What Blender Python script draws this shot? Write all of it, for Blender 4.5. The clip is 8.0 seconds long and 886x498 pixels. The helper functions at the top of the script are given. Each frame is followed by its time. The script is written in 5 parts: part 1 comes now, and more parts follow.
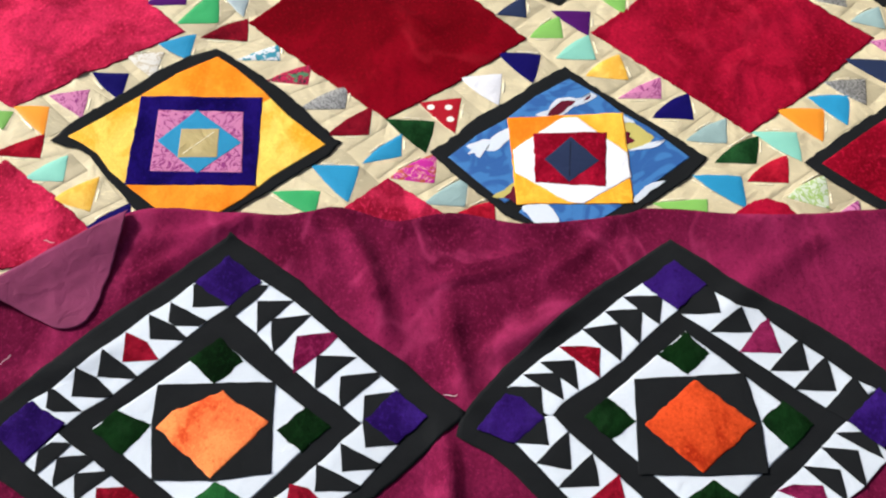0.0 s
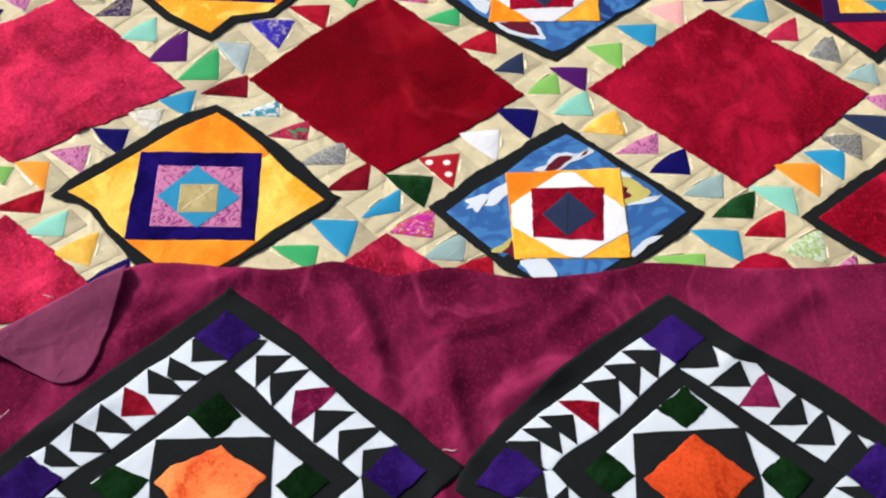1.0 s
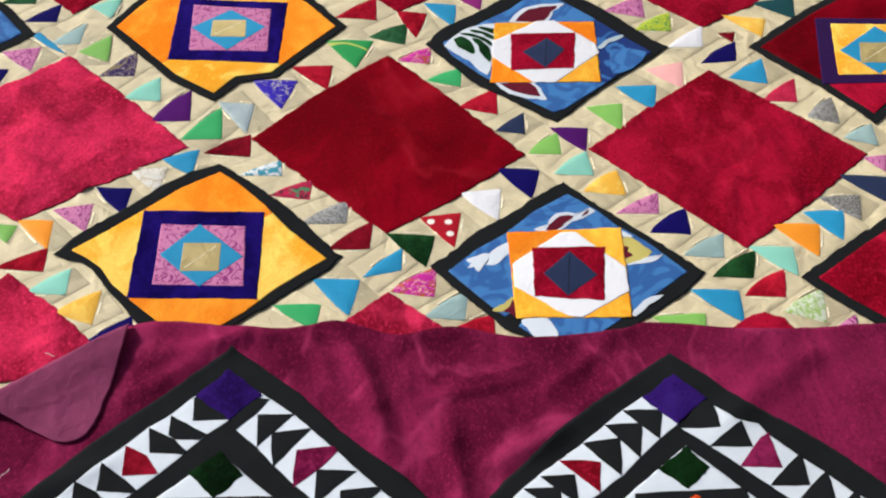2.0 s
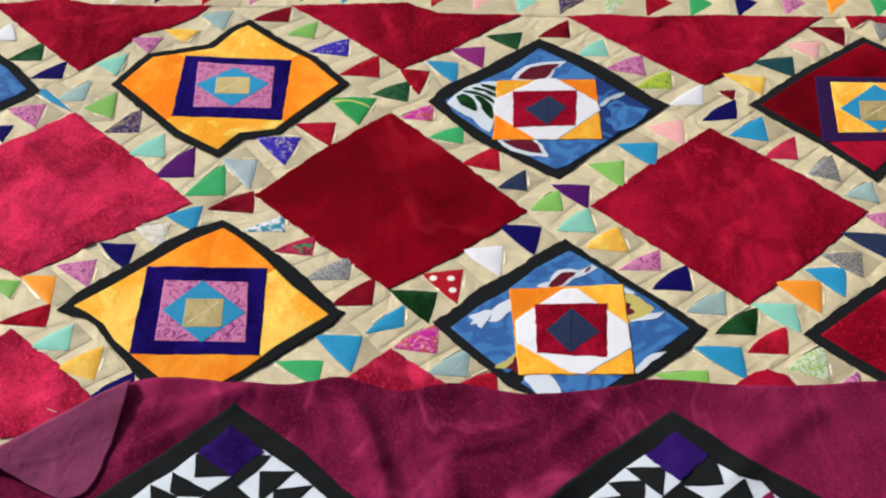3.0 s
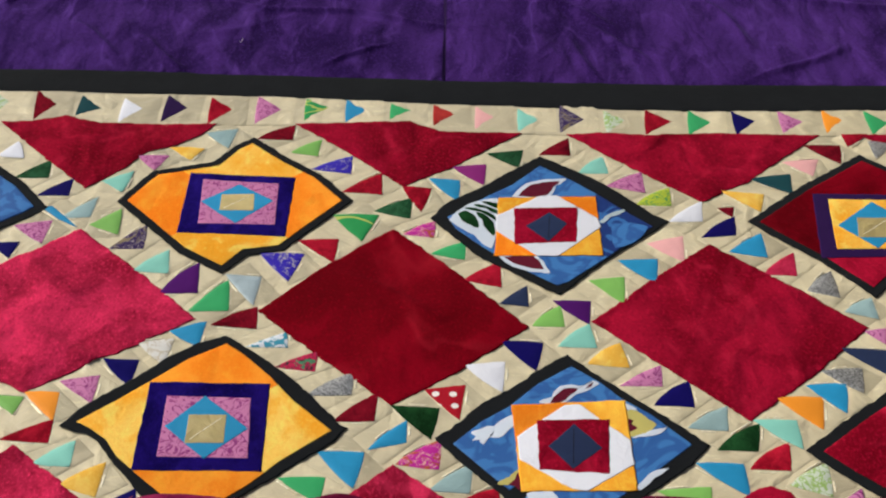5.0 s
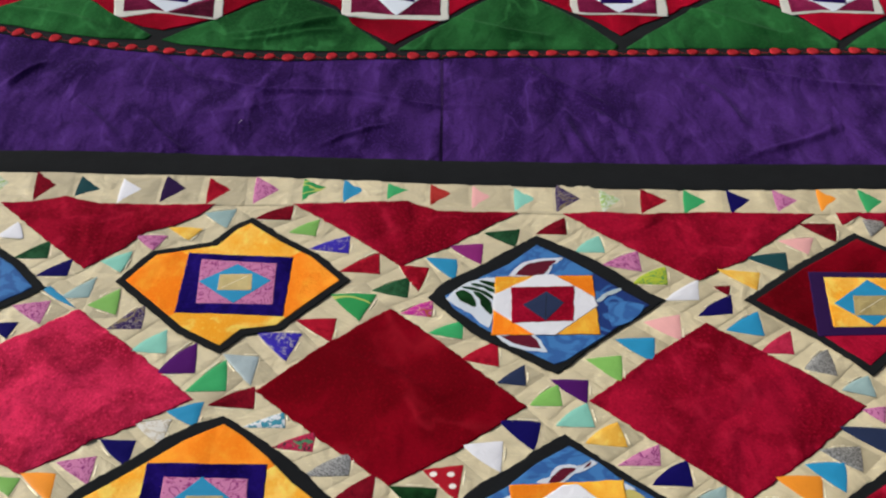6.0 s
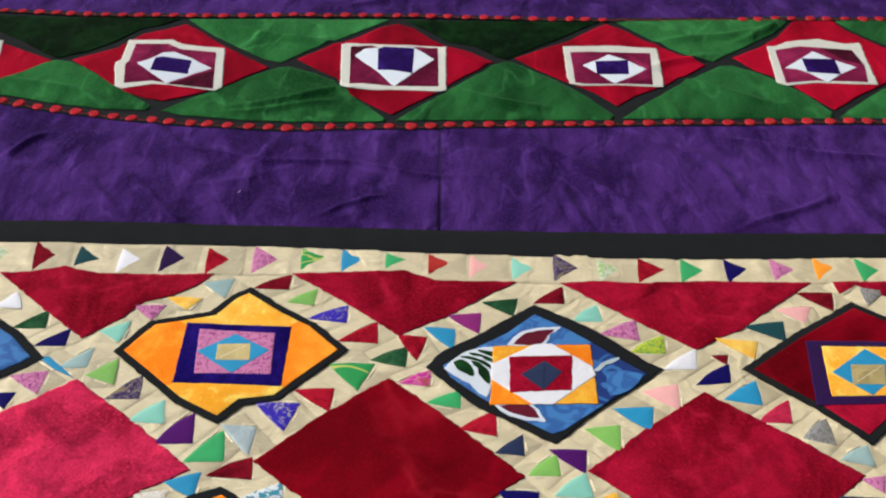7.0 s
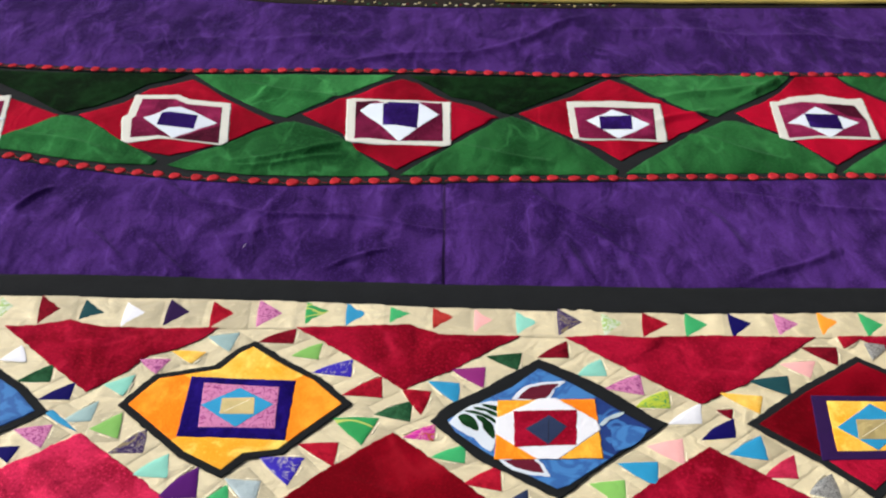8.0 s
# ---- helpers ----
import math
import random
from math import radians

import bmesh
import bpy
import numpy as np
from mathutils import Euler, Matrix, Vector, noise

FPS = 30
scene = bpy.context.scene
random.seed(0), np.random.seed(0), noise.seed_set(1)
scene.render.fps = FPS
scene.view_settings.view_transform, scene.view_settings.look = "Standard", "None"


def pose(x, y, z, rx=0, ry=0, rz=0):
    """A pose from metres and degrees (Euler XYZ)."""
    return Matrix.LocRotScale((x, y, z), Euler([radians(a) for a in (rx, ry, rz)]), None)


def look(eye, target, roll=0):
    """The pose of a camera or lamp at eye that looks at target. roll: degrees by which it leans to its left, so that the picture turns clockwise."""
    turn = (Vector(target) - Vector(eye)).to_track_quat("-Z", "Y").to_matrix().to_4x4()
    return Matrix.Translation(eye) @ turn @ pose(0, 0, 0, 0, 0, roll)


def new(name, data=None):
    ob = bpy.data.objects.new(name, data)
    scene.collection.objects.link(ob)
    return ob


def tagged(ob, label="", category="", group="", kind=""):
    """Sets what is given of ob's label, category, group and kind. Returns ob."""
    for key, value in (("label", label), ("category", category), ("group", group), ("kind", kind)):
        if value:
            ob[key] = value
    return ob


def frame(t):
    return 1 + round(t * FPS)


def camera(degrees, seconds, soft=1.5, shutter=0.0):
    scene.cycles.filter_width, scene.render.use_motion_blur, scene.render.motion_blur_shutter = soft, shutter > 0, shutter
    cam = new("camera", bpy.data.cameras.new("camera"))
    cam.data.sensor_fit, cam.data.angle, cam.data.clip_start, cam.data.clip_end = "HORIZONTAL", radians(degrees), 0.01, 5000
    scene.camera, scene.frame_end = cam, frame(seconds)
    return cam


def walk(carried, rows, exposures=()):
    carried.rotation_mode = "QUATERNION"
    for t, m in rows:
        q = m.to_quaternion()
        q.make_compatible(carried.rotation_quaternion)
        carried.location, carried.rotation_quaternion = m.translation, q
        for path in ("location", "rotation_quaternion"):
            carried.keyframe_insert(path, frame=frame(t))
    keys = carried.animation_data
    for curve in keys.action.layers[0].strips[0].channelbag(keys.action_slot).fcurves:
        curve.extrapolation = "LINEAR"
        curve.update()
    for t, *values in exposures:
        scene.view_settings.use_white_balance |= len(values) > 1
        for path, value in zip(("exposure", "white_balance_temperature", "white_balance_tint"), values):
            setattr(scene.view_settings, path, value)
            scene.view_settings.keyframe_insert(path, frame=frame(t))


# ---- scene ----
cam = camera(34.5, 8.0, soft=2.15)
# seconds, eye, heading, pitch and roll: a tripod head that tilts up slowly
ROWS = [
    (0, 0.0000, 0.0000, 1.5000, 0.183, -48.802, -0.101),
    (0.5, -0.0005, -0.0024, 1.5010, 0.087, -47.762, -0.070),
    (1, -0.0019, -0.0052, 1.5036, 0.006, -46.574, -0.013),
    (1.5, -0.0034, -0.0075, 1.5074, -0.014, -45.438, 0.030),
    (3, -0.0085, -0.0104, 1.5149, 0.000, -42.052, 0.217),
    (3.5, -0.0106, -0.0121, 1.5175, -0.001, -41.191, 0.206),
    (4, -0.0111, -0.0144, 1.5201, 0.046, -40.275, 0.217),
    (4.5, -0.0118, -0.0173, 1.5233, 0.067, -38.999, 0.244),
    (6, -0.0100, -0.0247, 1.5346, -0.040, -34.369, 0.097),
    (6.5, -0.0105, -0.0265, 1.5394, -0.093, -33.043, 0.101),
    (7, -0.0103, -0.0297, 1.5404, -0.140, -31.628, 0.085),
    (7.5, -0.0103, -0.0330, 1.5414, -0.106, -30.398, 0.061),
    (8, -0.0109, -0.0347, 1.5431, 0.057, -29.451, 0.043),
]
walk(cam, [(t, pose(x, y, z, 90 + pitch, 0, yaw) @ pose(0, 0, 0, 0, 0, roll)) for t, x, y, z, yaw, pitch, roll in ROWS],
     [(0.0, 0.71), (1.5, 0.56), (3.0, 0.39), (3.5, 0.33), (4.5, 0.25), (6.0, 0.15), (6.5, 0.26), (7.0, 0.42), (8.0, 0.66)])

# ---- light: bright overcast sky, a broad soft sun ----
SUN_UP, SUN_ROUND = 35.0, -62.0
world = bpy.data.worlds.new("overcast_sky")
scene.world = world
world.use_nodes = True
sky = world.node_tree.nodes.new("ShaderNodeTexSky")
sky.sky_type, sky.sun_disc = "NISHITA", False
sky.sun_elevation, sky.sun_rotation = radians(SUN_UP), radians(SUN_ROUND)
sky.air_density, sky.dust_density = 1.0, 4.0
background = world.node_tree.nodes["Background"]
background.inputs["Strength"].default_value = 0.085
world.node_tree.links.new(sky.outputs[0], background.inputs["Color"])
sun = new("sun", bpy.data.lights.new("sun", "SUN"))
sun.data.energy, sun.data.angle, sun.data.color = 2.65, radians(12), (1.0, 0.96, 0.90)
sun_way = Vector((math.sin(radians(SUN_ROUND)) * math.cos(radians(SUN_UP)), math.cos(radians(SUN_ROUND)) * math.cos(radians(SUN_UP)), math.sin(radians(SUN_UP))))
sun.matrix_world = look(sun_way * 20, (0, 0, 0))


# ---- materials ----
def basics(name):
    m = bpy.data.materials.new(name)
    m.use_nodes = True
    nt = m.node_tree
    bsdf = nt.nodes["Principled BSDF"]
    at = nt.nodes.new("ShaderNodeTexCoord").outputs["Object"]
    return m, nt, bsdf, at


def grain(nt, at, scale, detail=4.0, rough=0.55, twist=0.0, stretch=None):
    n = nt.nodes.new("ShaderNodeTexNoise")
    n.inputs["Scale"].default_value, n.inputs["Detail"].default_value = scale, detail
    n.inputs["Roughness"].default_value, n.inputs["Distortion"].default_value = rough, twist
    if stretch:
        g = nt.nodes.new("ShaderNodeMapping")
        g.inputs["Rotation"].default_value[2], g.inputs["Scale"].default_value = radians(stretch[0]), (stretch[1], stretch[2], 1)
        nt.links.new(at, g.inputs["Vector"])
        at = g.outputs[0]
    nt.links.new(at, n.inputs["Vector"])
    return n.outputs["Fac"]


def span(nt, value, a, b, lo=0.0, hi=1.0):
    r = nt.nodes.new("ShaderNodeMapRange")
    r.interpolation_type = "SMOOTHSTEP"
    for k, v in zip(("From Min", "From Max", "To Min", "To Max"), (a, b, lo, hi)):
        r.inputs[k].default_value = v
    nt.links.new(value, r.inputs["Value"])
    return r.outputs["Result"]


def blend(nt, fac, a, b, kind="MIX"):
    x = nt.nodes.new("ShaderNodeMix")
    x.data_type, x.blend_type = "RGBA", kind
    for k, v in ((0, fac), (6, a), (7, b)):
        if isinstance(v, (float, int)):
            x.inputs[k].default_value = v
        elif isinstance(v, tuple):
            x.inputs[k].default_value = (*v, 1)
        else:
            nt.links.new(v, x.inputs[k])
    return x.outputs[2]


def each(nt, colour, low=0.88, high=1.1):
    """Small differences from piece to piece."""
    h = nt.nodes.new("ShaderNodeHueSaturation")
    nt.links.new(span(nt, nt.nodes.new("ShaderNodeObjectInfo").outputs["Random"], 0, 1, low, high), h.inputs["Value"])
    nt.links.new(colour, h.inputs["Color"])
    return h.outputs[0]


def relief(nt, bsdf, height, strength, depth):
    b = nt.nodes.new("ShaderNodeBump")
    b.inputs["Strength"].default_value, b.inputs["Distance"].default_value = strength, depth
    nt.links.new(height, b.inputs["Height"])
    nt.links.new(b.outputs[0], bsdf.inputs["Normal"])
    return b


def velvet(name, deep, light, crush=14.0, sheen=0.5, tint=None, lean=(0, 1.2, 0.8), speck=0.5, fold=0.0, nap_shine=0.2, patchy=0.5):
    """Crushed pile in broad soft patches, pressed lines and a fine speckle of single tufts; the nap's sheen is put into
    the colour.
    """
    m, nt, bsdf, at = basics(name)
    wide = grain(nt, at, crush * 0.26, 2, 0.5, 0.5, lean)
    big = grain(nt, at, crush, 4, 0.55, 0.5, lean)
    nap = grain(nt, at, 210, 3, 0.7, 0.3, (20, 1.0, 0.7))
    fine = grain(nt, at, 520, 3, 0.7)
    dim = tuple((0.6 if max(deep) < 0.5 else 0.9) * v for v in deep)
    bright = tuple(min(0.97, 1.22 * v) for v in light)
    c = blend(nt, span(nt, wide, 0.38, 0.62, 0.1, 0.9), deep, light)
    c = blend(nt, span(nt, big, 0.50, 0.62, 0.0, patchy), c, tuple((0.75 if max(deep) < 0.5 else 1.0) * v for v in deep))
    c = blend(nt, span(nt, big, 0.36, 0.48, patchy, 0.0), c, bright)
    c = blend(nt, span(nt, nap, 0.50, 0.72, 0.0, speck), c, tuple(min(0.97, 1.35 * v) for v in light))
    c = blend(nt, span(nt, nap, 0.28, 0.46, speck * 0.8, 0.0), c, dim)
    # crushed lines: shine of pile pressed the other way, lightened into the base colour
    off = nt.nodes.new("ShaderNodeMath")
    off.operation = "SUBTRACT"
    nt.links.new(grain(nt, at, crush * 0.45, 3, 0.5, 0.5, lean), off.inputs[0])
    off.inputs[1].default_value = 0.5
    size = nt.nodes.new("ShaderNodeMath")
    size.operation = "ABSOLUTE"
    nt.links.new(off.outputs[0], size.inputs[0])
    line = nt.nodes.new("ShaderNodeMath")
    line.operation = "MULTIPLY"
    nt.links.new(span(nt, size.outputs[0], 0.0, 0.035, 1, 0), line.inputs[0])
    nt.links.new(span(nt, big, 0.40, 0.60, nap_shine, 0.0), line.inputs[1])
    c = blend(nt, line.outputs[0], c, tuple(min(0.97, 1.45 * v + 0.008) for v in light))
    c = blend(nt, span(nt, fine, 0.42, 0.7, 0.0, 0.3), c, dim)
    nt.links.new(each(nt, c), bsdf.inputs["Base Color"])
    bsdf.inputs["Roughness"].default_value, bsdf.inputs["Specular IOR Level"].default_value = 0.9, 0.02
    nt.links.new(span(nt, nap, 0.3, 0.7, sheen * 0.35, sheen), bsdf.inputs["Sheen Weight"])
    bsdf.inputs["Sheen Roughness"].default_value, bsdf.inputs["Sheen Tint"].default_value = 0.28, (*(tint or light), 1)
    b = relief(nt, bsdf, nap, 0.35, 0.004)
    b2 = relief(nt, bsdf, fine, 0.4, 0.0012)
    nt.links.new(b.outputs[0], b2.inputs["Normal"])
    if fold:
        b0 = relief(nt, bsdf, grain(nt, at, crush * 0.8, 3, 0.45, 0.5, lean), fold, 0.03)
        nt.links.new(b0.outputs[0], b.inputs["Normal"])
        nt.links.new(b2.outputs[0], bsdf.inputs["Normal"])
    return m


def cotton(name, colour, gloss=0.75, vary=0.16, crease=0.25):
    m, nt, bsdf, at = basics(name)
    cloud, fine, folds = grain(nt, at, 22, 4), grain(nt, at, 900, 2, 0.7), grain(nt, at, 38, 4, 0.55, 1.0)
    c = blend(nt, span(nt, cloud, 0.3, 0.7, 0, vary), colour, tuple(v * 0.45 for v in colour))
    c = blend(nt, span(nt, fine, 0.4, 0.75, 0, 0.22), c, tuple(min(1, v * 1.3) for v in colour))
    nt.links.new(each(nt, c, 0.93, 1.05), bsdf.inputs["Base Color"])
    bsdf.inputs["Roughness"].default_value, bsdf.inputs["Specular IOR Level"].default_value = gloss, 0.15 if max(colour) > 0.2 else 0.04
    bsdf.inputs["Sheen Weight"].default_value, bsdf.inputs["Sheen Roughness"].default_value = 0.015, 0.5
    b = relief(nt, bsdf, folds, crease, 0.006)
    b2 = relief(nt, bsdf, fine, 0.3, 0.0006)
    nt.links.new(b.outputs[0], b2.inputs["Normal"])
    return m


def lame(name, colour, thread):
    """Beige satin with a woven metal thread; fold shine and thread glints are put into the colour."""
    m, nt, bsdf, at = basics(name)
    folds, fine = grain(nt, at, 16, 4, 0.5, 1.0), grain(nt, at, 700, 2, 0.7)
    cloud = grain(nt, at, 20, 5, 0.6, 0.8)
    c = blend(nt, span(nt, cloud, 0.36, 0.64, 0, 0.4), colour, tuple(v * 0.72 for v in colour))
    # satin highlights along the folds, lightened into the colour
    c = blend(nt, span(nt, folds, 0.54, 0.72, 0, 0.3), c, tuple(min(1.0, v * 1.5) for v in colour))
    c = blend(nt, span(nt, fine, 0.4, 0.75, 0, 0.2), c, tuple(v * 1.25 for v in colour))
    # glints of the metal thread, drawn as pale streaks of colour
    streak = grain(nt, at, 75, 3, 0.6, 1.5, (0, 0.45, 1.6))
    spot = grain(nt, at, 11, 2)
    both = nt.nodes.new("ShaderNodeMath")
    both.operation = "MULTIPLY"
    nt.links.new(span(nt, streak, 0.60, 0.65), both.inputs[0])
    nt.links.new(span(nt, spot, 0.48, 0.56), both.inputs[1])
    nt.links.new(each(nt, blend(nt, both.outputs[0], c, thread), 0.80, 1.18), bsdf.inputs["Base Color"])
    nt.links.new(span(nt, both.outputs[0], 0, 1, 0.0, 0.25), bsdf.inputs["Metallic"])
    nt.links.new(span(nt, both.outputs[0], 0, 1, 0.42, 0.18), bsdf.inputs["Roughness"])
    b = relief(nt, bsdf, folds, 0.5, 0.014)
    b2 = relief(nt, bsdf, fine, 0.3, 0.0006)
    nt.links.new(b.outputs[0], b2.inputs["Normal"])
    return m


def printed(name, ground_colour, ink, scale, edges=(0.47, 0.5, 0.53, 0.56), second=None, gloss=0.7):
    """Printed cotton: twisting ink lines, and blots of a second ink."""
    m, nt, bsdf, at = basics(name)
    n = grain(nt, at, scale, 2, 0.5, 1.5)
    line = nt.nodes.new("ShaderNodeMath")
    line.operation = "MULTIPLY"
    nt.links.new(span(nt, n, edges[0], edges[1]), line.inputs[0])
    nt.links.new(span(nt, n, edges[2], edges[3], 1, 0), line.inputs[1])
    c = blend(nt, line.outputs[0], ground_colour, ink)
    if second:
        c = blend(nt, span(nt, grain(nt, at, scale * 0.55, 2, 0.5, 2.0), 0.56, 0.6), c, second)
    fine = grain(nt, at, 800, 2, 0.7)
    c = blend(nt, span(nt, fine, 0.4, 0.75, 0, 0.2), c, tuple(v * 0.6 for v in ground_colour))
    nt.links.new(c, bsdf.inputs["Base Color"])
    bsdf.inputs["Roughness"].default_value, bsdf.inputs["Specular IOR Level"].default_value = gloss, 0.12
    relief(nt, bsdf, grain(nt, at, 40, 4, 0.55, 1.0), 0.3, 0.006)
    return m


def dotted(name, ground_colour, dot, pitch, size):
    m, nt, bsdf, at = basics(name)
    v = nt.nodes.new("ShaderNodeTexVoronoi")
    v.voronoi_dimensions = "2D"
    v.inputs["Scale"].default_value, v.inputs["Randomness"].default_value = 1 / pitch, 0.35
    nt.links.new(at, v.inputs["Vector"])
    c = blend(nt, span(nt, v.outputs["Distance"], size, size * 1.15, 1, 0), ground_colour, dot)
    nt.links.new(c, bsdf.inputs["Base Color"])
    bsdf.inputs["Roughness"].default_value, bsdf.inputs["Specular IOR Level"].default_value = 0.85, 0.1
    relief(nt, bsdf, grain(nt, at, 500, 2), 0.3, 0.0008)
    return m


def glitter(name, dark, bright, metal=0.55):
    m, nt, bsdf, at = basics(name)
    v = nt.nodes.new("ShaderNodeTexVoronoi")
    v.inputs["Scale"].default_value = 520
    nt.links.new(at, v.inputs["Vector"])
    s = nt.nodes.new("ShaderNodeSeparateColor")
    nt.links.new(v.outputs["Color"], s.inputs[0])
    nt.links.new(blend(nt, s.outputs[0], dark, bright), bsdf.inputs["Base Color"])
    bsdf.inputs["Metallic"].default_value, bsdf.inputs["Roughness"].default_value = metal, 0.35
    relief(nt, bsdf, s.outputs[1], 0.6, 0.001)
    return m


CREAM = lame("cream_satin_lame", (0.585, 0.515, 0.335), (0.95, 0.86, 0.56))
# paler copy of the satin: the light on raised fold edges as colour
CREAM_LIT_FOLD = lame("cream_satin_lit_fold", (0.74, 0.68, 0.47), (0.98, 0.92, 0.68))
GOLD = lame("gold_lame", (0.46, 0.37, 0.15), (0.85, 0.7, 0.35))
# one red velvet in three tones: how light meets its nap is put into colour
RED_VELVET = velvet("red_velvet", (0.165, 0.0014, 0.009), (0.37, 0.006, 0.032), 11, 0.08, (0.9, 0.12, 0.22), (0, 1.1, 0.85), speck=0.65, fold=0.7, nap_shine=0.35, patchy=0.4)
RED_LIT_NAP = velvet("red_velvet_lit_nap", (0.19, 0.003, 0.014), (0.56, 0.024, 0.085), 9, 0.2, (0.9, 0.2, 0.32), (0, 1.1, 0.85), speck=0.8, fold=0.9, nap_shine=0.5, patchy=0.5)
RED_DIM_NAP = velvet("red_velvet_dim_nap", (0.115, 0.0006, 0.004), (0.205, 0.0012, 0.009), 6, 0.03, (0.8, 0.1, 0.16), (0, 1.1, 0.85), speck=0.5, fold=0.9, nap_shine=0.4, patchy=0.5)
MAROON = velvet("maroon_velvet", (0.085, 0.004, 0.022), (0.222, 0.014, 0.067), 9, 0.28, (0.62, 0.14, 0.32), (0, 1.2, 0.75), speck=0.6, fold=0.8, nap_shine=0.7, patchy=0.4)
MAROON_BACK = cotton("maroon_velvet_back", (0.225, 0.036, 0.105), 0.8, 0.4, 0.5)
PURPLE = velvet("purple_velvet", (0.020, 0.006, 0.060), (0.064, 0.022, 0.160), 11, 0.2, (0.38, 0.25, 0.78), (0, 1.4, 0.6), speck=0.6, fold=0.8, nap_shine=0.5, patchy=0.5)
# border greens: one velvet, with light on its nap put into paler, darker copies
GREEN_VELVET = velvet("green_velvet", (0.005, 0.042, 0.010), (0.022, 0.135, 0.036), 9, 0.2, (0.3, 0.75, 0.4), (0, 1.4, 0.6), speck=0.4, fold=0.8, nap_shine=0.6, patchy=0.3)
GREEN_LIT_NAP = velvet("green_velvet_lit_nap", (0.010, 0.078, 0.019), (0.034, 0.19, 0.052), 9, 0.2, (0.35, 0.8, 0.45), (0, 1.4, 0.6), speck=0.4, fold=0.8, nap_shine=0.6, patchy=0.3)
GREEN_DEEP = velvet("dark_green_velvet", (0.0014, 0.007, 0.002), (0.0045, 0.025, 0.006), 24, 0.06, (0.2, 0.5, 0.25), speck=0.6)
SCARLET = velvet("scarlet_velvet", (0.15, 0.001, 0.007), (0.37, 0.003, 0.022), 9, 0.1, (0.9, 0.05, 0.12), (0, 1.3, 0.6), speck=0.25, fold=0.6, nap_shine=0.2, patchy=0.15)
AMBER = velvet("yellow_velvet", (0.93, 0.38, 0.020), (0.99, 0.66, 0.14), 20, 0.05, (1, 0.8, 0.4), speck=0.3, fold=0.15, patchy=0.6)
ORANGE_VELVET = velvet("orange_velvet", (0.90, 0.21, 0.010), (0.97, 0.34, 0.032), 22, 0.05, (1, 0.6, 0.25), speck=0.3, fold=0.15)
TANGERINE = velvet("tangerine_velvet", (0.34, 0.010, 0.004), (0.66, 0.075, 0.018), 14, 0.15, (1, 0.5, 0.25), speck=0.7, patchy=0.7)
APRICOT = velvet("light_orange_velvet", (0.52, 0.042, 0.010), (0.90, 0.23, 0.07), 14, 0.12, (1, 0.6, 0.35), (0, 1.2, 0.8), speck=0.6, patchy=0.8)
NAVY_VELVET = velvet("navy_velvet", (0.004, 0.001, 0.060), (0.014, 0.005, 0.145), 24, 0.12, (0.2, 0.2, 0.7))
VIOLET_VELVET = velvet("violet_velvet", (0.012, 0.003, 0.060), (0.030, 0.009, 0.135), 12, 0.08, (0.35, 0.22, 0.85), speck=0.7, nap_shine=0.3, patchy=0.6)
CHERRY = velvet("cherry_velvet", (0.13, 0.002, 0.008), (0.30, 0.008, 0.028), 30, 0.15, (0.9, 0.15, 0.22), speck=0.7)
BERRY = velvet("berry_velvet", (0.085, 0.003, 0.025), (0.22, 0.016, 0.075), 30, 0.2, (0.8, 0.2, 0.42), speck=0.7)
BLACK = cotton("black_cotton", (0.0108, 0.0124, 0.0140), 0.9, 0.3)
WHITE_COTTON = cotton("white_cotton", (0.60, 0.67, 0.75), 0.75, 0.05, 0.3)
IVORY = cotton("ivory_tape", (0.57, 0.58, 0.53), 0.7, 0.08)
IKAT = printed("blue_ikat", (0.050, 0.185, 0.46), (0.03, 0.11, 0.33), 14, (0.44, 0.5, 0.56, 0.62), gloss=0.5)
IKAT_DARK = printed("deep_blue_ikat", (0.012, 0.036, 0.17), (0.04, 0.15, 0.40), 12, (0.50, 0.54, 0.60, 0.66), gloss=0.5)
IKAT_MAROON = cotton("maroon_ikat_dye", (0.11, 0.008, 0.022))
IKAT_YELLOW = cotton("olive_yellow_ikat_dye", (0.50, 0.44, 0.13))
SUNNY = velvet("sunny_yellow_cloth", (0.88, 0.36, 0.025), (0.95, 0.50, 0.06), 40, 0.2, (1, 0.75, 0.3), speck=0.2)
SLATE = cotton("slate_blue_cotton", (0.020, 0.032, 0.080))
WHITE = cotton("white_satin", (0.74, 0.76, 0.82), 0.4, 0.08, 0.4)
NAVY = cotton("navy_satin", (0.004, 0.002, 0.090), 0.8)
INDIGO = cotton("indigo_velveteen", (0.022, 0.006, 0.055))
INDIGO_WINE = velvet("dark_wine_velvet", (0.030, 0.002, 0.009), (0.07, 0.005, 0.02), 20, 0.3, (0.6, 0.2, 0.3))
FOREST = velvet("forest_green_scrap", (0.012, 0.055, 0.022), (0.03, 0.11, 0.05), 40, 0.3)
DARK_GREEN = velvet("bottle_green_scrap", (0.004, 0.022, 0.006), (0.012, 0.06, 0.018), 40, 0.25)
TEAL = cotton("dark_teal_cotton", (0.010, 0.055, 0.065))
TURQUOISE = cotton("turquoise_cotton", (0.016, 0.26, 0.49), 0.65)
PALE_BLUE = cotton("pale_blue_satin", (0.29, 0.43, 0.43), 0.4, 0.2, 0.4)
SILVER_BLUE = cotton("silver_blue_satin", (0.40, 0.50, 0.53), 0.35, 0.25, 0.5)
LIME = cotton("lime_satin", (0.20, 0.46, 0.10), 0.5)
MINT = cotton("mint_satin", (0.24, 0.60, 0.49), 0.45)
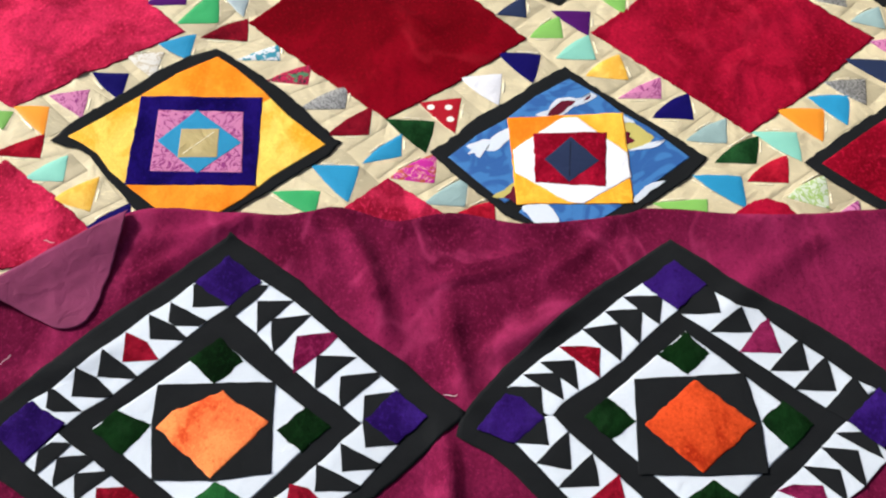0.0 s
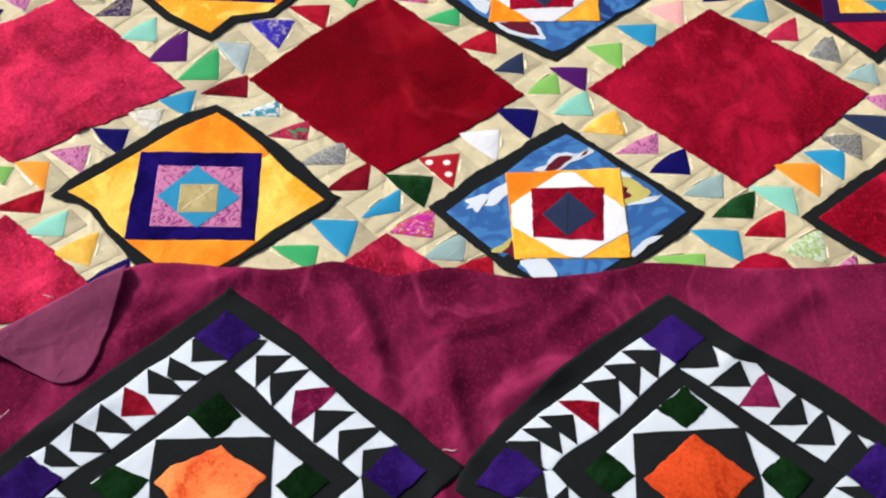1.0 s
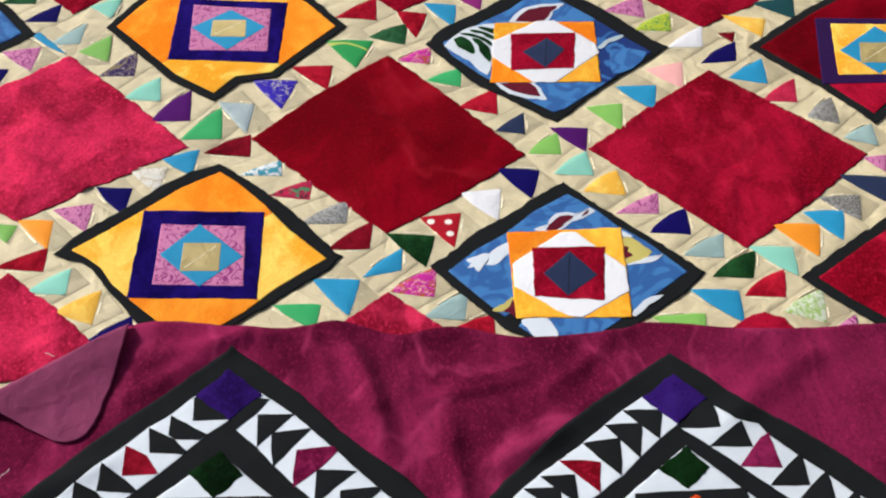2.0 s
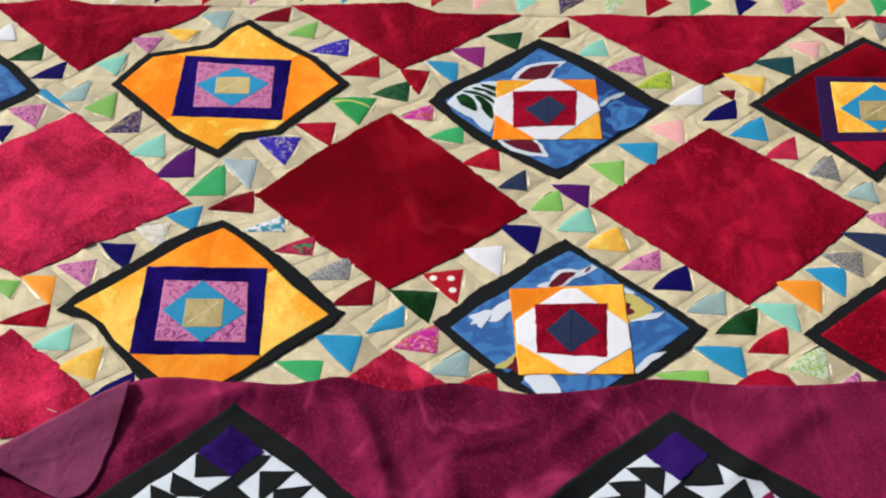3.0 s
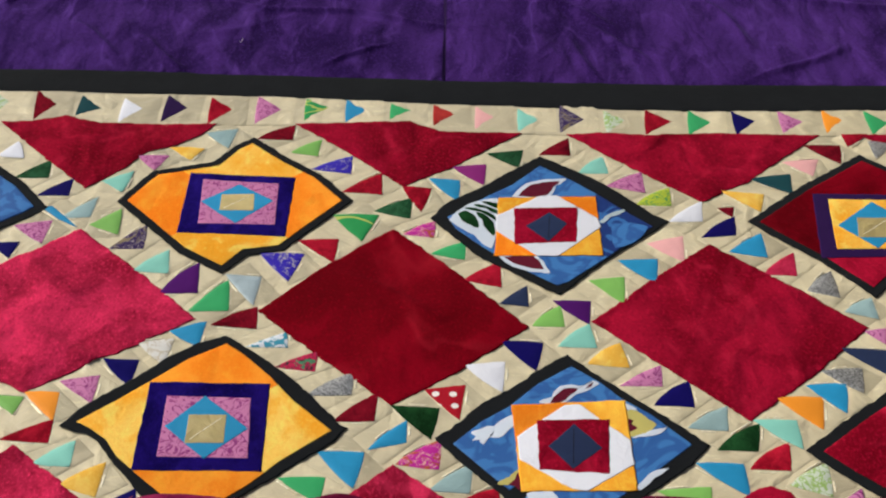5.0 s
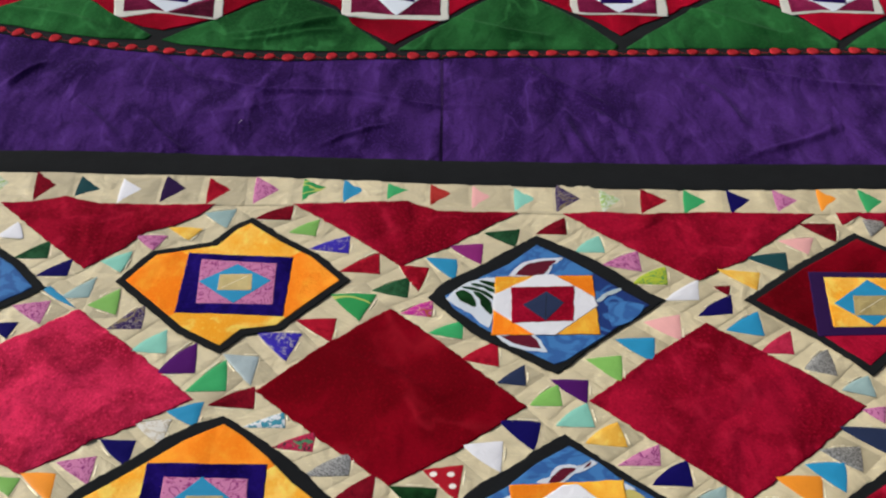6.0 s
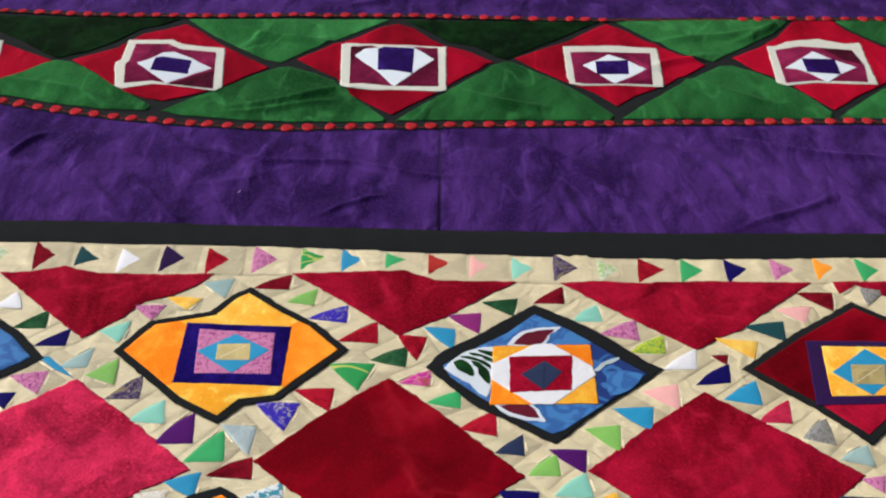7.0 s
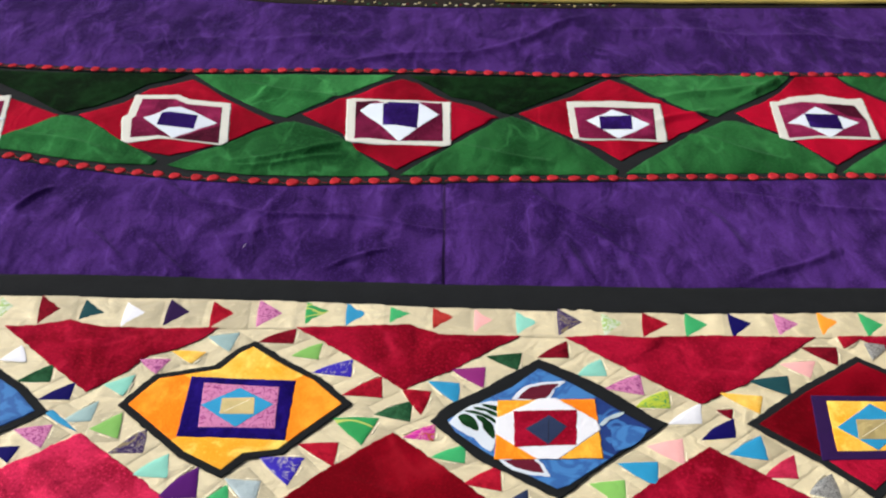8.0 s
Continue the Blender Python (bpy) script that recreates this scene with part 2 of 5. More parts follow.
GREEN = cotton("green_satin", (0.035, 0.36, 0.12), 0.5)
VIOLET = cotton("violet_satin", (0.07, 0.006, 0.125), 0.7)
PLUM = cotton("plum_satin", (0.22, 0.012, 0.15), 0.5)
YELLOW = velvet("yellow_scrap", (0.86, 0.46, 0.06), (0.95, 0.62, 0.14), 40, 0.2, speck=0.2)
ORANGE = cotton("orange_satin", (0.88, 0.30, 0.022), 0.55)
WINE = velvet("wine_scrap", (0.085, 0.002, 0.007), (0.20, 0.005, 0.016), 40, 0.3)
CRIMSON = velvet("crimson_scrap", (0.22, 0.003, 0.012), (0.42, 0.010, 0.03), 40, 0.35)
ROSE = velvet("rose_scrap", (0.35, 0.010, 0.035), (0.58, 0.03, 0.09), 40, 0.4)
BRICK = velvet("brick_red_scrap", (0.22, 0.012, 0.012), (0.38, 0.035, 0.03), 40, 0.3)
PINK = cotton("pale_pink_satin", (0.80, 0.41, 0.40), 0.5)
PINK_PRINT = printed("pink_squiggle_print", (0.54, 0.19, 0.37), (0.24, 0.03, 0.17), 52, (0.47, 0.495, 0.53, 0.555))
PURPLE_PRINT = printed("purple_brocade", (0.032, 0.015, 0.08), (0.27, 0.23, 0.25), 60, (0.47, 0.49, 0.52, 0.54), (0.20, 0.16, 0.09))
BLUE_PRINT = printed("royal_blue_brocade", (0.03, 0.016, 0.36), (0.40, 0.37, 0.40), 55, (0.58, 0.60, 0.62, 0.65))
GREEN_PRINT = printed("green_striped_cotton", (0.022, 0.28, 0.075), (0.45, 0.52, 0.12), 7, (0.50, 0.515, 0.545, 0.56))
LIME_PRINT = printed("yellow_green_print", (0.42, 0.50, 0.04), (0.06, 0.27, 0.08), 60)
LEAF_PRINT = printed("leaf_print_satin", (0.55, 0.62, 0.50), (0.30, 0.46, 0.13), 50, (0.44, 0.48, 0.54, 0.58))
WHITE_PRINT = printed("white_brocade", (0.68, 0.67, 0.62), (0.50, 0.43, 0.30), 60, gloss=0.4)
MAGENTA_PRINT = printed("magenta_print", (0.48, 0.02, 0.28), (0.70, 0.36, 0.32), 60, (0.47, 0.49, 0.52, 0.54), (0.42, 0.08, 0.04))
ROSE_PRINT = printed("rose_floral_print", (0.47, 0.012, 0.07), (0.03, 0.02, 0.025), 60, (0.44, 0.47, 0.5, 0.53), (0.05, 0.22, 0.11))
TEAL_PRINT = printed("teal_and_white_print", (0.05, 0.28, 0.38), (0.70, 0.74, 0.78), 45, (0.44, 0.47, 0.56, 0.59))
FLORAL = cotton("dark_brown_braid", (0.016, 0.012, 0.010), 0.9, 0.4)
POLKA = dotted("red_polka_dot", (0.36, 0.006, 0.018), (0.8, 0.76, 0.72), 0.027, 0.20)
SILVER = glitter("silver_glitter_cloth", (0.13, 0.132, 0.125), (0.58, 0.58, 0.55))
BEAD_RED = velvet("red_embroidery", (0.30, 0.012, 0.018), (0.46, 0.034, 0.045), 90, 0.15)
YELLOW_CLOTH = cotton("plain_yellow_cotton", (0.90, 0.66, 0.17), 0.7, 0.1, 0.3)
# the gold thread's glint is painted as near-white colour with little metal
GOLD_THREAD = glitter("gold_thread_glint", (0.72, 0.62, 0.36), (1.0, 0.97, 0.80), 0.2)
THREAD = cotton("white_thread", (0.8, 0.78, 0.74))


def stone():
    m, nt, bsdf, at = basics("grey_floor")
    c = blend(nt, span(nt, grain(nt, at, 3, 5), 0.3, 0.7), (0.20, 0.19, 0.175), (0.29, 0.28, 0.26))
    nt.links.new(blend(nt, span(nt, grain(nt, at, 180, 3), 0.45, 0.7, 0, 0.4), c, (0.14, 0.135, 0.13)), bsdf.inputs["Base Color"])
    bsdf.inputs["Roughness"].default_value = 0.85
    relief(nt, bsdf, grain(nt, at, 120, 4), 0.3, 0.002)
    return m


FLOOR = stone()
PLASTER = cotton("dull_brown_plaster", (0.10, 0.09, 0.08), 0.9)


# ---- how the cloths lie ----
def smooth(v, a, b):
    v = min(1.0, max(0.0, (v - a) / (b - a)))
    return v * v * (3 - 2 * v)


def ridge(x, y, x0, y0, turn, length, width, height):
    """A soft crease of the cloth."""
    c, s = math.cos(radians(turn)), math.sin(radians(turn))
    u, v = (x - x0) * c + (y - y0) * s, -(x - x0) * s + (y - y0) * c
    v += 0.012 * math.sin(u * 17 + x0 * 9)
    return height * math.exp(-(v / width) ** 2) * math.exp(-(u / length) ** 4)


def lie(x, y):
    """Height of the large cover: almost flat, with shallow waves; the purple border is more creased."""
    z = 0.0022 * noise.noise(Vector((x * 3.1, y * 3.1, 0.3))) + 0.0011 * noise.noise(Vector((x * 11, y * 11, 4.0)))
    z += ridge(x, y, -0.10, 1.83, -32, 0.11, 0.013, 0.006) + ridge(x, y, -0.637, 1.719, -25, 0.12, 0.014, 0.009) + ridge(x, y, -0.64, 1.834, -38, 0.17, 0.02, 0.007) + ridge(x, y, -0.509, 1.797, -21, 0.10, 0.012, 0.004) + ridge(x, y, 0.55, 1.82, 24, 0.2, 0.02, 0.003)
    if 2.33 < y < 2.52:
        z += 0.0015 * smooth(y, 2.35, 2.40) * (1 - smooth(y, 2.46, 2.50)) * noise.noise(Vector((x * 34, y * 9, 2.0)))
    p = smooth(y, 2.50, 2.58) * (1 - 0.6 * smooth(y, 3.0, 3.06))
    if p > 0:
        z += p * 0.0035 * noise.noise(Vector((x * 5 + y * 4, y * 9 - x * 3, 7.0)))
        z += 1.7 * p * (ridge(x, y, -0.273, 2.841, -11, 0.30, 0.009, 0.0055) + ridge(x, y, -0.199, 2.646, 31, 0.075, 0.008, 0.005)
                  + ridge(x, y, -0.771, 2.713, -44, 0.085, 0.010, 0.006) + ridge(x, y, -0.611, 2.654, -49, 0.09, 0.009, 0.006)
                  + ridge(x, y, 0.258, 2.886, -53, 0.14, 0.013, 0.008) + ridge(x, y, 0.283, 2.633, -83, 0.11, 0.011, 0.006)
                  + ridge(x, y, 0.367, 2.698, -63, 0.09, 0.010, 0.006) + ridge(x, y, 0.608, 2.805, -64, 0.13, 0.013, 0.006)
                  + ridge(x, y, 0.736, 2.616, 37, 0.12, 0.010, 0.005) + ridge(x, y, -0.977, 2.928, 52, 0.07, 0.010, 0.006)
                  + ridge(x, y, -0.636, 2.968, -43, 0.10, 0.010, 0.005) + ridge(x, y, -0.45, 2.78, 18, 0.16, 0.014, 0.0018) + ridge(x, y, 0.85, 2.90, -15, 0.2, 0.012, 0.005))
        if y > 3.0:
            z += 1.4 * (ridge(x, y, -0.36, 3.185, 17, 0.15, 0.016, 0.009) + ridge(x, y, -0.40, 3.13, 10, 0.13, 0.012, 0.006) + ridge(x, y, -0.42, 3.56, -24, 0.14, 0.018, 0.008)
                  + ridge(x, y, -0.98, 3.24, -28, 0.14, 0.016, 0.007) + ridge(x, y, 0.13, 3.17, -22, 0.12, 0.016, 0.007) + ridge(x, y, 0.70, 3.22, -30, 0.14, 0.016, 0.007)
                  + ridge(x, y, 0.72, 3.56, 20, 0.16, 0.018, 0.008) + ridge(x, y, 0.86, 3.60, 48, 0.10, 0.014, 0.007) + ridge(x, y, -0.62, 3.30, -40, 0.10, 0.020, 0.0015)
                  + ridge(x, y, 0.62, 3.40, 30, 0.10, 0.016, 0.006) + ridge(x, y, 0.06, 3.42, -30, 0.09, 0.016, 0.006))
        if y < 3.03:
            z -= p * 0.004 * math.exp(-((x + 0.012) / 0.004) ** 2)
    if y > 3.7:
        z += 1.5 * smooth(y, 3.7, 3.8) * (ridge(x, y, -0.064, 3.836, 11, 0.23, 0.014, 0.007) + ridge(x, y, 0.265, 4.004, 45, 0.20, 0.018, 0.008) + ridge(x, y, 0.9, 4.0, -8, 0.40, 0.02, 0.005) + ridge(x, y, -0.6, 3.95, 5, 0.4, 0.025, 0.004))
    return z


MAROON_TOP = [(-1.05, 0.92), (-0.648, 1.217), (-0.608, 1.247), (-0.534, 1.307), (-0.456, 1.368), (-0.394, 1.380), (-0.312, 1.371), (-0.232, 1.365), (-0.152, 1.382), (-0.071, 1.355),
              (0.009, 1.371), (0.112, 1.350), (0.249, 1.366), (0.282, 1.377), (0.409, 1.366), (0.489, 1.366), (0.626, 1.377), (1.05, 1.37)]


def along(curve, x):
    """Height of a drawn edge at x, rounded over between its points."""
    xs, ys = [p[0] for p in curve], [p[1] for p in curve]
    if x <= xs[0]:
        return ys[0]
    if x >= xs[-1]:
        return ys[-1]
    i = max(k for k in range(len(xs) - 1) if xs[k] <= x)
    f = (x - xs[i]) / (xs[i + 1] - xs[i])
    m = []
    for k in (i, i + 1):
        a, b = max(0, k - 1), min(len(xs) - 1, k + 1)
        m.append((ys[b] - ys[a]) / (xs[b] - xs[a]) * (xs[i + 1] - xs[i]))
    return (2 * f ** 3 - 3 * f * f + 1) * ys[i] + (f ** 3 - 2 * f * f + f) * m[0] + (3 * f * f - 2 * f ** 3) * ys[i + 1] + (f ** 3 - f * f) * m[1]


def drape(x, y):
    """Height of the maroon cover, which lies loosely over the near end of the large one."""
    z = 0.007 + 0.002 * noise.noise(Vector((x * 4, y * 4, 2.0))) + 0.0018 * noise.noise(Vector((x * 9, y * 9, 8.0)))
    z += (ridge(x, y, -0.121, 1.262, -66, 0.10, 0.014, 0.010) + ridge(x, y, 0.039, 1.257, 24, 0.06, 0.006, 0.005) + ridge(x, y, 0.012, 1.127, -72, 0.08, 0.012, 0.010)
          + ridge(x, y, -0.047, 1.235, -42, 0.04, 0.007, 0.004) + ridge(x, y, -0.188, 1.312, -69, 0.055, 0.012, 0.007) + ridge(x, y, 0.108, 1.162, 37, 0.06, 0.016, 0.008)
          + ridge(x, y, 0.055, 1.285, 30, 0.07, 0.006, 0.004) + ridge(x, y, 0.0, 0.88, -80, 0.12, 0.014, 0.010) + ridge(x, y, -0.33, 1.335, 3, 0.12, 0.016, 0.008)
          + ridge(x, y, 0.50, 1.31, -22, 0.2, 0.025, 0.008) + ridge(x, y, 0.18, 1.31, 45, 0.07, 0.012, 0.006) + ridge(x, y, -0.52, 1.10, 20, 0.1, 0.02, 0.006))
    edge = along(MAROON_TOP, x) - y
    z += (ridge(x, y, -0.105, 1.245, -68, 0.13, 0.016, 0.008) + ridge(x, y, 0.022, 1.115, -74, 0.11, 0.016, 0.005) + ridge(x, y, 0.045, 1.262, 27, 0.075, 0.0055, 0.005)
          + ridge(x, y, 0.062, 1.286, 29, 0.06, 0.005, 0.004) + ridge(x, y, 0.165, 1.215, 40, 0.15, 0.020, 0.006) + ridge(x, y, -0.03, 1.19, -40, 0.06, 0.008, 0.005)
          + ridge(x, y, -0.36, 1.30, 30, 0.10, 0.016, 0.008) + ridge(x, y, 0.45, 1.26, 35, 0.12, 0.02, 0.007) + ridge(x, y, 0.0, 0.86, -85, 0.14, 0.016, 0.010))
    return z + 0.006 * math.exp(-(edge / 0.02) ** 2) + lie(x, y) * 0.5


# ---- cloth pieces ----
PLAIN = ("cream_satin_lame", "cream_satin_lit_fold", "black_cotton", "white_cotton", "red_embroidery", "gold_thread_glint")
STEP = 0.0006


def outline(corners, bulge=0.0, rough=0.0010, pitch=0.009):
    """Corners to a hand-cut outline: short runs, a slight bow and an uneven edge."""
    out, n = [], len(corners)
    cx, cy = sum(p[0] for p in corners) / n, sum(p[1] for p in corners) / n
    for i in range(n):
        (ax, ay), (bx, by) = corners[i], corners[(i + 1) % n]
        d = math.hypot(bx - ax, by - ay)
        k = max(2, int(d / pitch))
        nx, ny = (by - ay) / d, -(bx - ax) / d
        if nx * ((ax + bx) / 2 - cx) + ny * ((ay + by) / 2 - cy) < 0:
            nx, ny = -nx, -ny
        for j in range(k):
            f = j / k
            x, y = ax + (bx - ax) * f, ay + (by - ay) * f
            o = (bulge[i] if isinstance(bulge, tuple) else bulge) * d * 4 * f * (1 - f) + rough * (noise.noise(Vector((x * 70, y * 70, 1.5))) + 0.6 * noise.noise(Vector((x * 210, y * 210, 9.5))))
            out.append((x + nx * o, y + ny * o))
    return out


def linked(name, bm, material, parent=None, label=""):
    if parent and not label and material.name not in PLAIN:
        label = material.name.replace("_", " ") + " " + name.split("_")[-1]
    me = bpy.data.meshes.new(name)
    bmesh.ops.recalc_face_normals(bm, faces=bm.faces)
    for face in bm.faces:
        face.smooth = True
    bm.to_mesh(me)
    bm.free()
    me.materials.append(material)
    ob = new(name, me)
    ob.parent = parent
    return tagged(ob, label)


def patch(name, material, parent, corners, layer=1.0, field=lie, bulge=0.0, puff=0.0010, rough=0.0010, label="", centre=None, pitch=0.009):
    """A sewn-on piece of cloth, slightly cushioned, its edge turned down to the cloth beneath."""
    ring = outline(corners, bulge, rough, pitch)
    cx, cy = centre or (sum(p[0] for p in ring) / len(ring), sum(p[1] for p in ring) / len(ring))
    size = max(math.hypot(x - cx, y - cy) for x, y in ring)
    k = max(2, int(size / (0.010 if size > 0.12 else 0.016)))
    steps = [0.93 * (i + 1) / k for i in range(k)] + [0.975, 1.0]
    bm = bmesh.new()
    mid = bm.verts.new((cx, cy, field(cx, cy) + layer * STEP + puff))
    before = None
    for s in steps + ["skirt"]:
        row = []
        for x, y in ring:
            if s == "skirt":
                px, py, up = x, y, -0.9 * STEP
            else:
                px, py, up = cx + (x - cx) * s, cy + (y - cy) * s, puff * (1 - s ** (10 if size > 0.05 else 5))
            row.append(bm.verts.new((px, py, field(px, py) + layer * STEP + up)))
        for i in range(len(row)):
            j = (i + 1) % len(row)
            if before:
                bm.faces.new((before[i], before[j], row[j], row[i]))
            else:
                bm.faces.new((mid, row[j], row[i]))
        before = row
    bm.normal_update()
    ob = linked(name, bm, material, parent, label)
    return ob


def band(name, material, parent, low, top, x0, x1, layer=1.0, field=lie, pitch=0.018, hem=0.002, label=""):
    """A strip of cloth between a lower and an upper edge, each a curve or one height."""
    bm = bmesh.new()
    n = int((x1 - x0) / pitch) + 1
    cols = []
    for i in range(n + 1):
        x = x0 + (x1 - x0) * i / n
        a, b = (along(c, x) if isinstance(c, list) else c for c in (low, top))
        a += 0.0012 * noise.noise(Vector((x * 40, a * 9, 3)))
        b += 0.0012 * noise.noise(Vector((x * 40, b * 9, 6)))
        cols.append((x, a, b))
    m = max(3, int(max(b - a for _, a, b in cols) / pitch))
    fr = [0.0, 0.0] + [j / m for j in range(m + 1)][1:-1] + [1.0, 1.0]
    fr.insert(2, 0.15 / m)
    fr.insert(-2, 1 - 0.15 / m)
    rows = []
    for x, a, b in cols:
        row = []
        for j, f in enumerate(fr):
            y = a + (b - a) * f
            drop = -hem if j in (0, len(fr) - 1) else (0.0 if j in (1, len(fr) - 2) else 0.0007)
            row.append(bm.verts.new((x, y, field(x, y) + layer * STEP + drop)))
        rows.append(row)
    for r, q in zip(rows, rows[1:]):
        for j in range(len(fr) - 1):
            bm.faces.new((r[j], q[j], q[j + 1], r[j + 1]))
    return linked(name, bm, material, parent, label)


# ---- the floor that the cloths lie on, and an unseen wall added to shade one side ----
def floor_sheet():
    bm = bmesh.new()
    bmesh.ops.create_grid(bm, x_segments=24, y_segments=24, size=900)
    ob = linked("floor", bm, FLOOR)
    ob.location.z = -0.014
    tagged(ob, "plain grey floor under the spread cloths", "floor", kind="structure")


floor_sheet()


# added out of view to block sky light from the right
def shade_wall():
    bm = bmesh.new()
    bmesh.ops.create_cube(bm, size=1)
    for v in bm.verts:
        v.co = Vector((1.85 + 0.2 * v.co.x, 2.0 + 9.0 * v.co.y, 1.986 + 4.0 * v.co.z))
    ob = linked("wall_right", bm, PLASTER)
    for face in ob.data.polygons:
        face.use_smooth = False
    tagged(ob, "unseen plain dull brown plaster wall added to shade the spread cloths", "wall", kind="structure")


shade_wall()

BAND_TOP = [(-0.943, 2.587), (-0.468, 2.569), (-0.017, 2.545), (0.467, 2.532), (0.895, 2.531)]
BAND_LOW = [(-0.921, 2.497), (-0.458, 2.483), (-0.016, 2.45), (0.454, 2.427), (0.872, 2.433)]
FLAG_LOW = [(-0.889, 2.369), (-0.332, 2.37), (0.223, 2.338), (0.85, 2.339)]
TRIM_LOW = [(-1.117, 3.171), (-0.995, 3.133), (-0.868, 3.096), (-0.746, 3.068), (-0.633, 3.047), (-0.426, 3.02), (-0.128, 3.027), (0.144, 3.037), (1.056, 3.054)]
TRIM_TOP = [(-1.276, 3.756), (-0.866, 3.716), (-0.308, 3.717), (-0.053, 3.71), (0.327, 3.686), (1.227, 3.689)]
COVER_TOP = [(-0.708, 4.319), (-0.487, 4.272), (-0.076, 4.237), (0.243, 4.233), (1.374, 4.236)]
YELLOW_EDGE = [(0.156, 4.279), (0.548, 4.27), (1.381, 4.262)]
COVER_LOW = 1.08

# ---- the large patchwork cover ----
def backing(x, y):
    return lie(x, y) - 0.0003 - 0.0058 * smooth(y, 2.42, 2.5)


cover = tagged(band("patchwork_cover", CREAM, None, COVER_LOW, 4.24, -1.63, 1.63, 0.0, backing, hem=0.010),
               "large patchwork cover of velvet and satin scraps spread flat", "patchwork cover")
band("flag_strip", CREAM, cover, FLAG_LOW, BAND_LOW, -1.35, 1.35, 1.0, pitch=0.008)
band("black_band", BLACK, cover, BAND_LOW, BAND_TOP, -1.62, 1.62, 2.0, label="plain black cotton band")
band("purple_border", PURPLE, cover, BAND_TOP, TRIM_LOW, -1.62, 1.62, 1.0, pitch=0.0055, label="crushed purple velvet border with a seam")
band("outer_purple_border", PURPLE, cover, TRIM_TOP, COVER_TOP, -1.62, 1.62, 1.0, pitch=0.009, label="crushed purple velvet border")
patch("seam", INDIGO, cover, [(-0.017, 2.545), (-0.011, 2.545), (-0.008, 2.78), (-0.009, 3.01), (-0.014, 3.01), (-0.014, 2.78)], 5.0, puff=0.0, label="dark sewn seam in the purple velvet")
green_border = band("green_border", BLACK, cover, TRIM_LOW, TRIM_TOP, -1.62, 1.62, -1.5, pitch=0.009)
EDGE_TOP = [(x, y + 0.10) for x, y in COVER_TOP]
edging = band("floral_edging", FLORAL, cover, COVER_TOP, EDGE_TOP, -1.62, 1.62, 3.0, label="dark braid with small gold flowers")

UNIT = [0]


def goose(x, y, turn, width, height, lean, fabric):
    """A triangle patch on its cream unit."""
    ux, uy = math.cos(radians(turn)), math.sin(radians(turn))
    nx, ny = -uy, ux
    UNIT[0] += 1
    width, height = width * 1.05, height * 1.06

    def spot(a, b):
        return (x + ux * a + nx * b, y + uy * a + ny * b)

    w, h = width * 0.58, max(height, width * 0.42) + 0.004
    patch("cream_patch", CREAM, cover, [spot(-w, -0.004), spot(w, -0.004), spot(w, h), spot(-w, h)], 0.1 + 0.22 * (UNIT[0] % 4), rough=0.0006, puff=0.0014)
    ends = [spot(-width / 2, 0), spot(width / 2, 0), spot(lean, height)]
    bow = random.uniform(0.03, 0.09) if -160 < turn < -118 else random.uniform(0.015, 0.05)
    patch("triangle_patch", fabric, cover, ends, 3.3, bulge=(bow, random.uniform(0.0, 0.03), random.uniform(0.0, 0.03)), rough=0.0009, puff=0.0014)
    # turned satin edges stand up beside the triangle, coloured paler as if catching light
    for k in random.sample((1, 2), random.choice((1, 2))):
        strip("seam_fold", CREAM_LIT_FOLD, ends[k], ends[(k + 1) % 3], 0.0016, random.uniform(0.0, 0.2), random.uniform(0.75, 0.98), 0.0014, 2.4)
    # short gold threads, their glint given by the bright colour
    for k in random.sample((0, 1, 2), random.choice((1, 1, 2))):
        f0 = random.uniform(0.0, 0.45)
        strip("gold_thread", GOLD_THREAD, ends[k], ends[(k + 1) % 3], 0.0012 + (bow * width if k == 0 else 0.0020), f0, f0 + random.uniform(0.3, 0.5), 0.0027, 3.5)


def strip(name, fabric, a, b, gap, f0, f1, wide, layer):
    """A narrow line of cloth or thread beside the edge from a to b, from one share of its length to another."""
    (ax, ay), (bx, by) = a, b
    d = math.hypot(bx - ax, by - ay)
    sx, sy = (by - ay) / d, -(bx - ax) / d
    p, q = (ax + (bx - ax) * f0, ay + (by - ay) * f0), (ax + (bx - ax) * f1, ay + (by - ay) * f1)
    patch(name, fabric, cover, [(p[0] + sx * gap, p[1] + sy * gap), (q[0] + sx * gap, q[1] + sy * gap), (q[0] + sx * (gap + wide), q[1] + sy * (gap + wide)), (p[0] + sx * (gap + wide), p[1] + sy * (gap + wide))], layer, rough=0.0006, puff=0.0004, pitch=0.006)


def flag(x, y, dx, dy, rx, ry, fabric):
    UNIT[0] += 1
    patch("triangle_patch", fabric, cover, [(x - dx / 2, y - dy / 2), (x + dx / 2, y + dy / 2), (x + rx, y + ry)], 2.4, bulge=0.02, rough=0.0008)
    patch("cream_patch", CREAM, cover, [(x - dx / 2 - 0.002, y - dy / 2 - 0.003), (x + dx / 2 - 0.002, y + dy / 2 + 0.003), (x + dx / 2 + 0.078, y + dy / 2 + 0.003), (x - dx / 2 + 0.078, y - dy / 2 - 0.003)], 1.5 + 0.3 * (UNIT[0] % 2), rough=0.0006)


def velvet_diamond(fabric, *corners):
    patch("velvet_diamond", fabric, cover, list(corners), 3.5, puff=0.0016, rough=0.0024, pitch=0.0032)


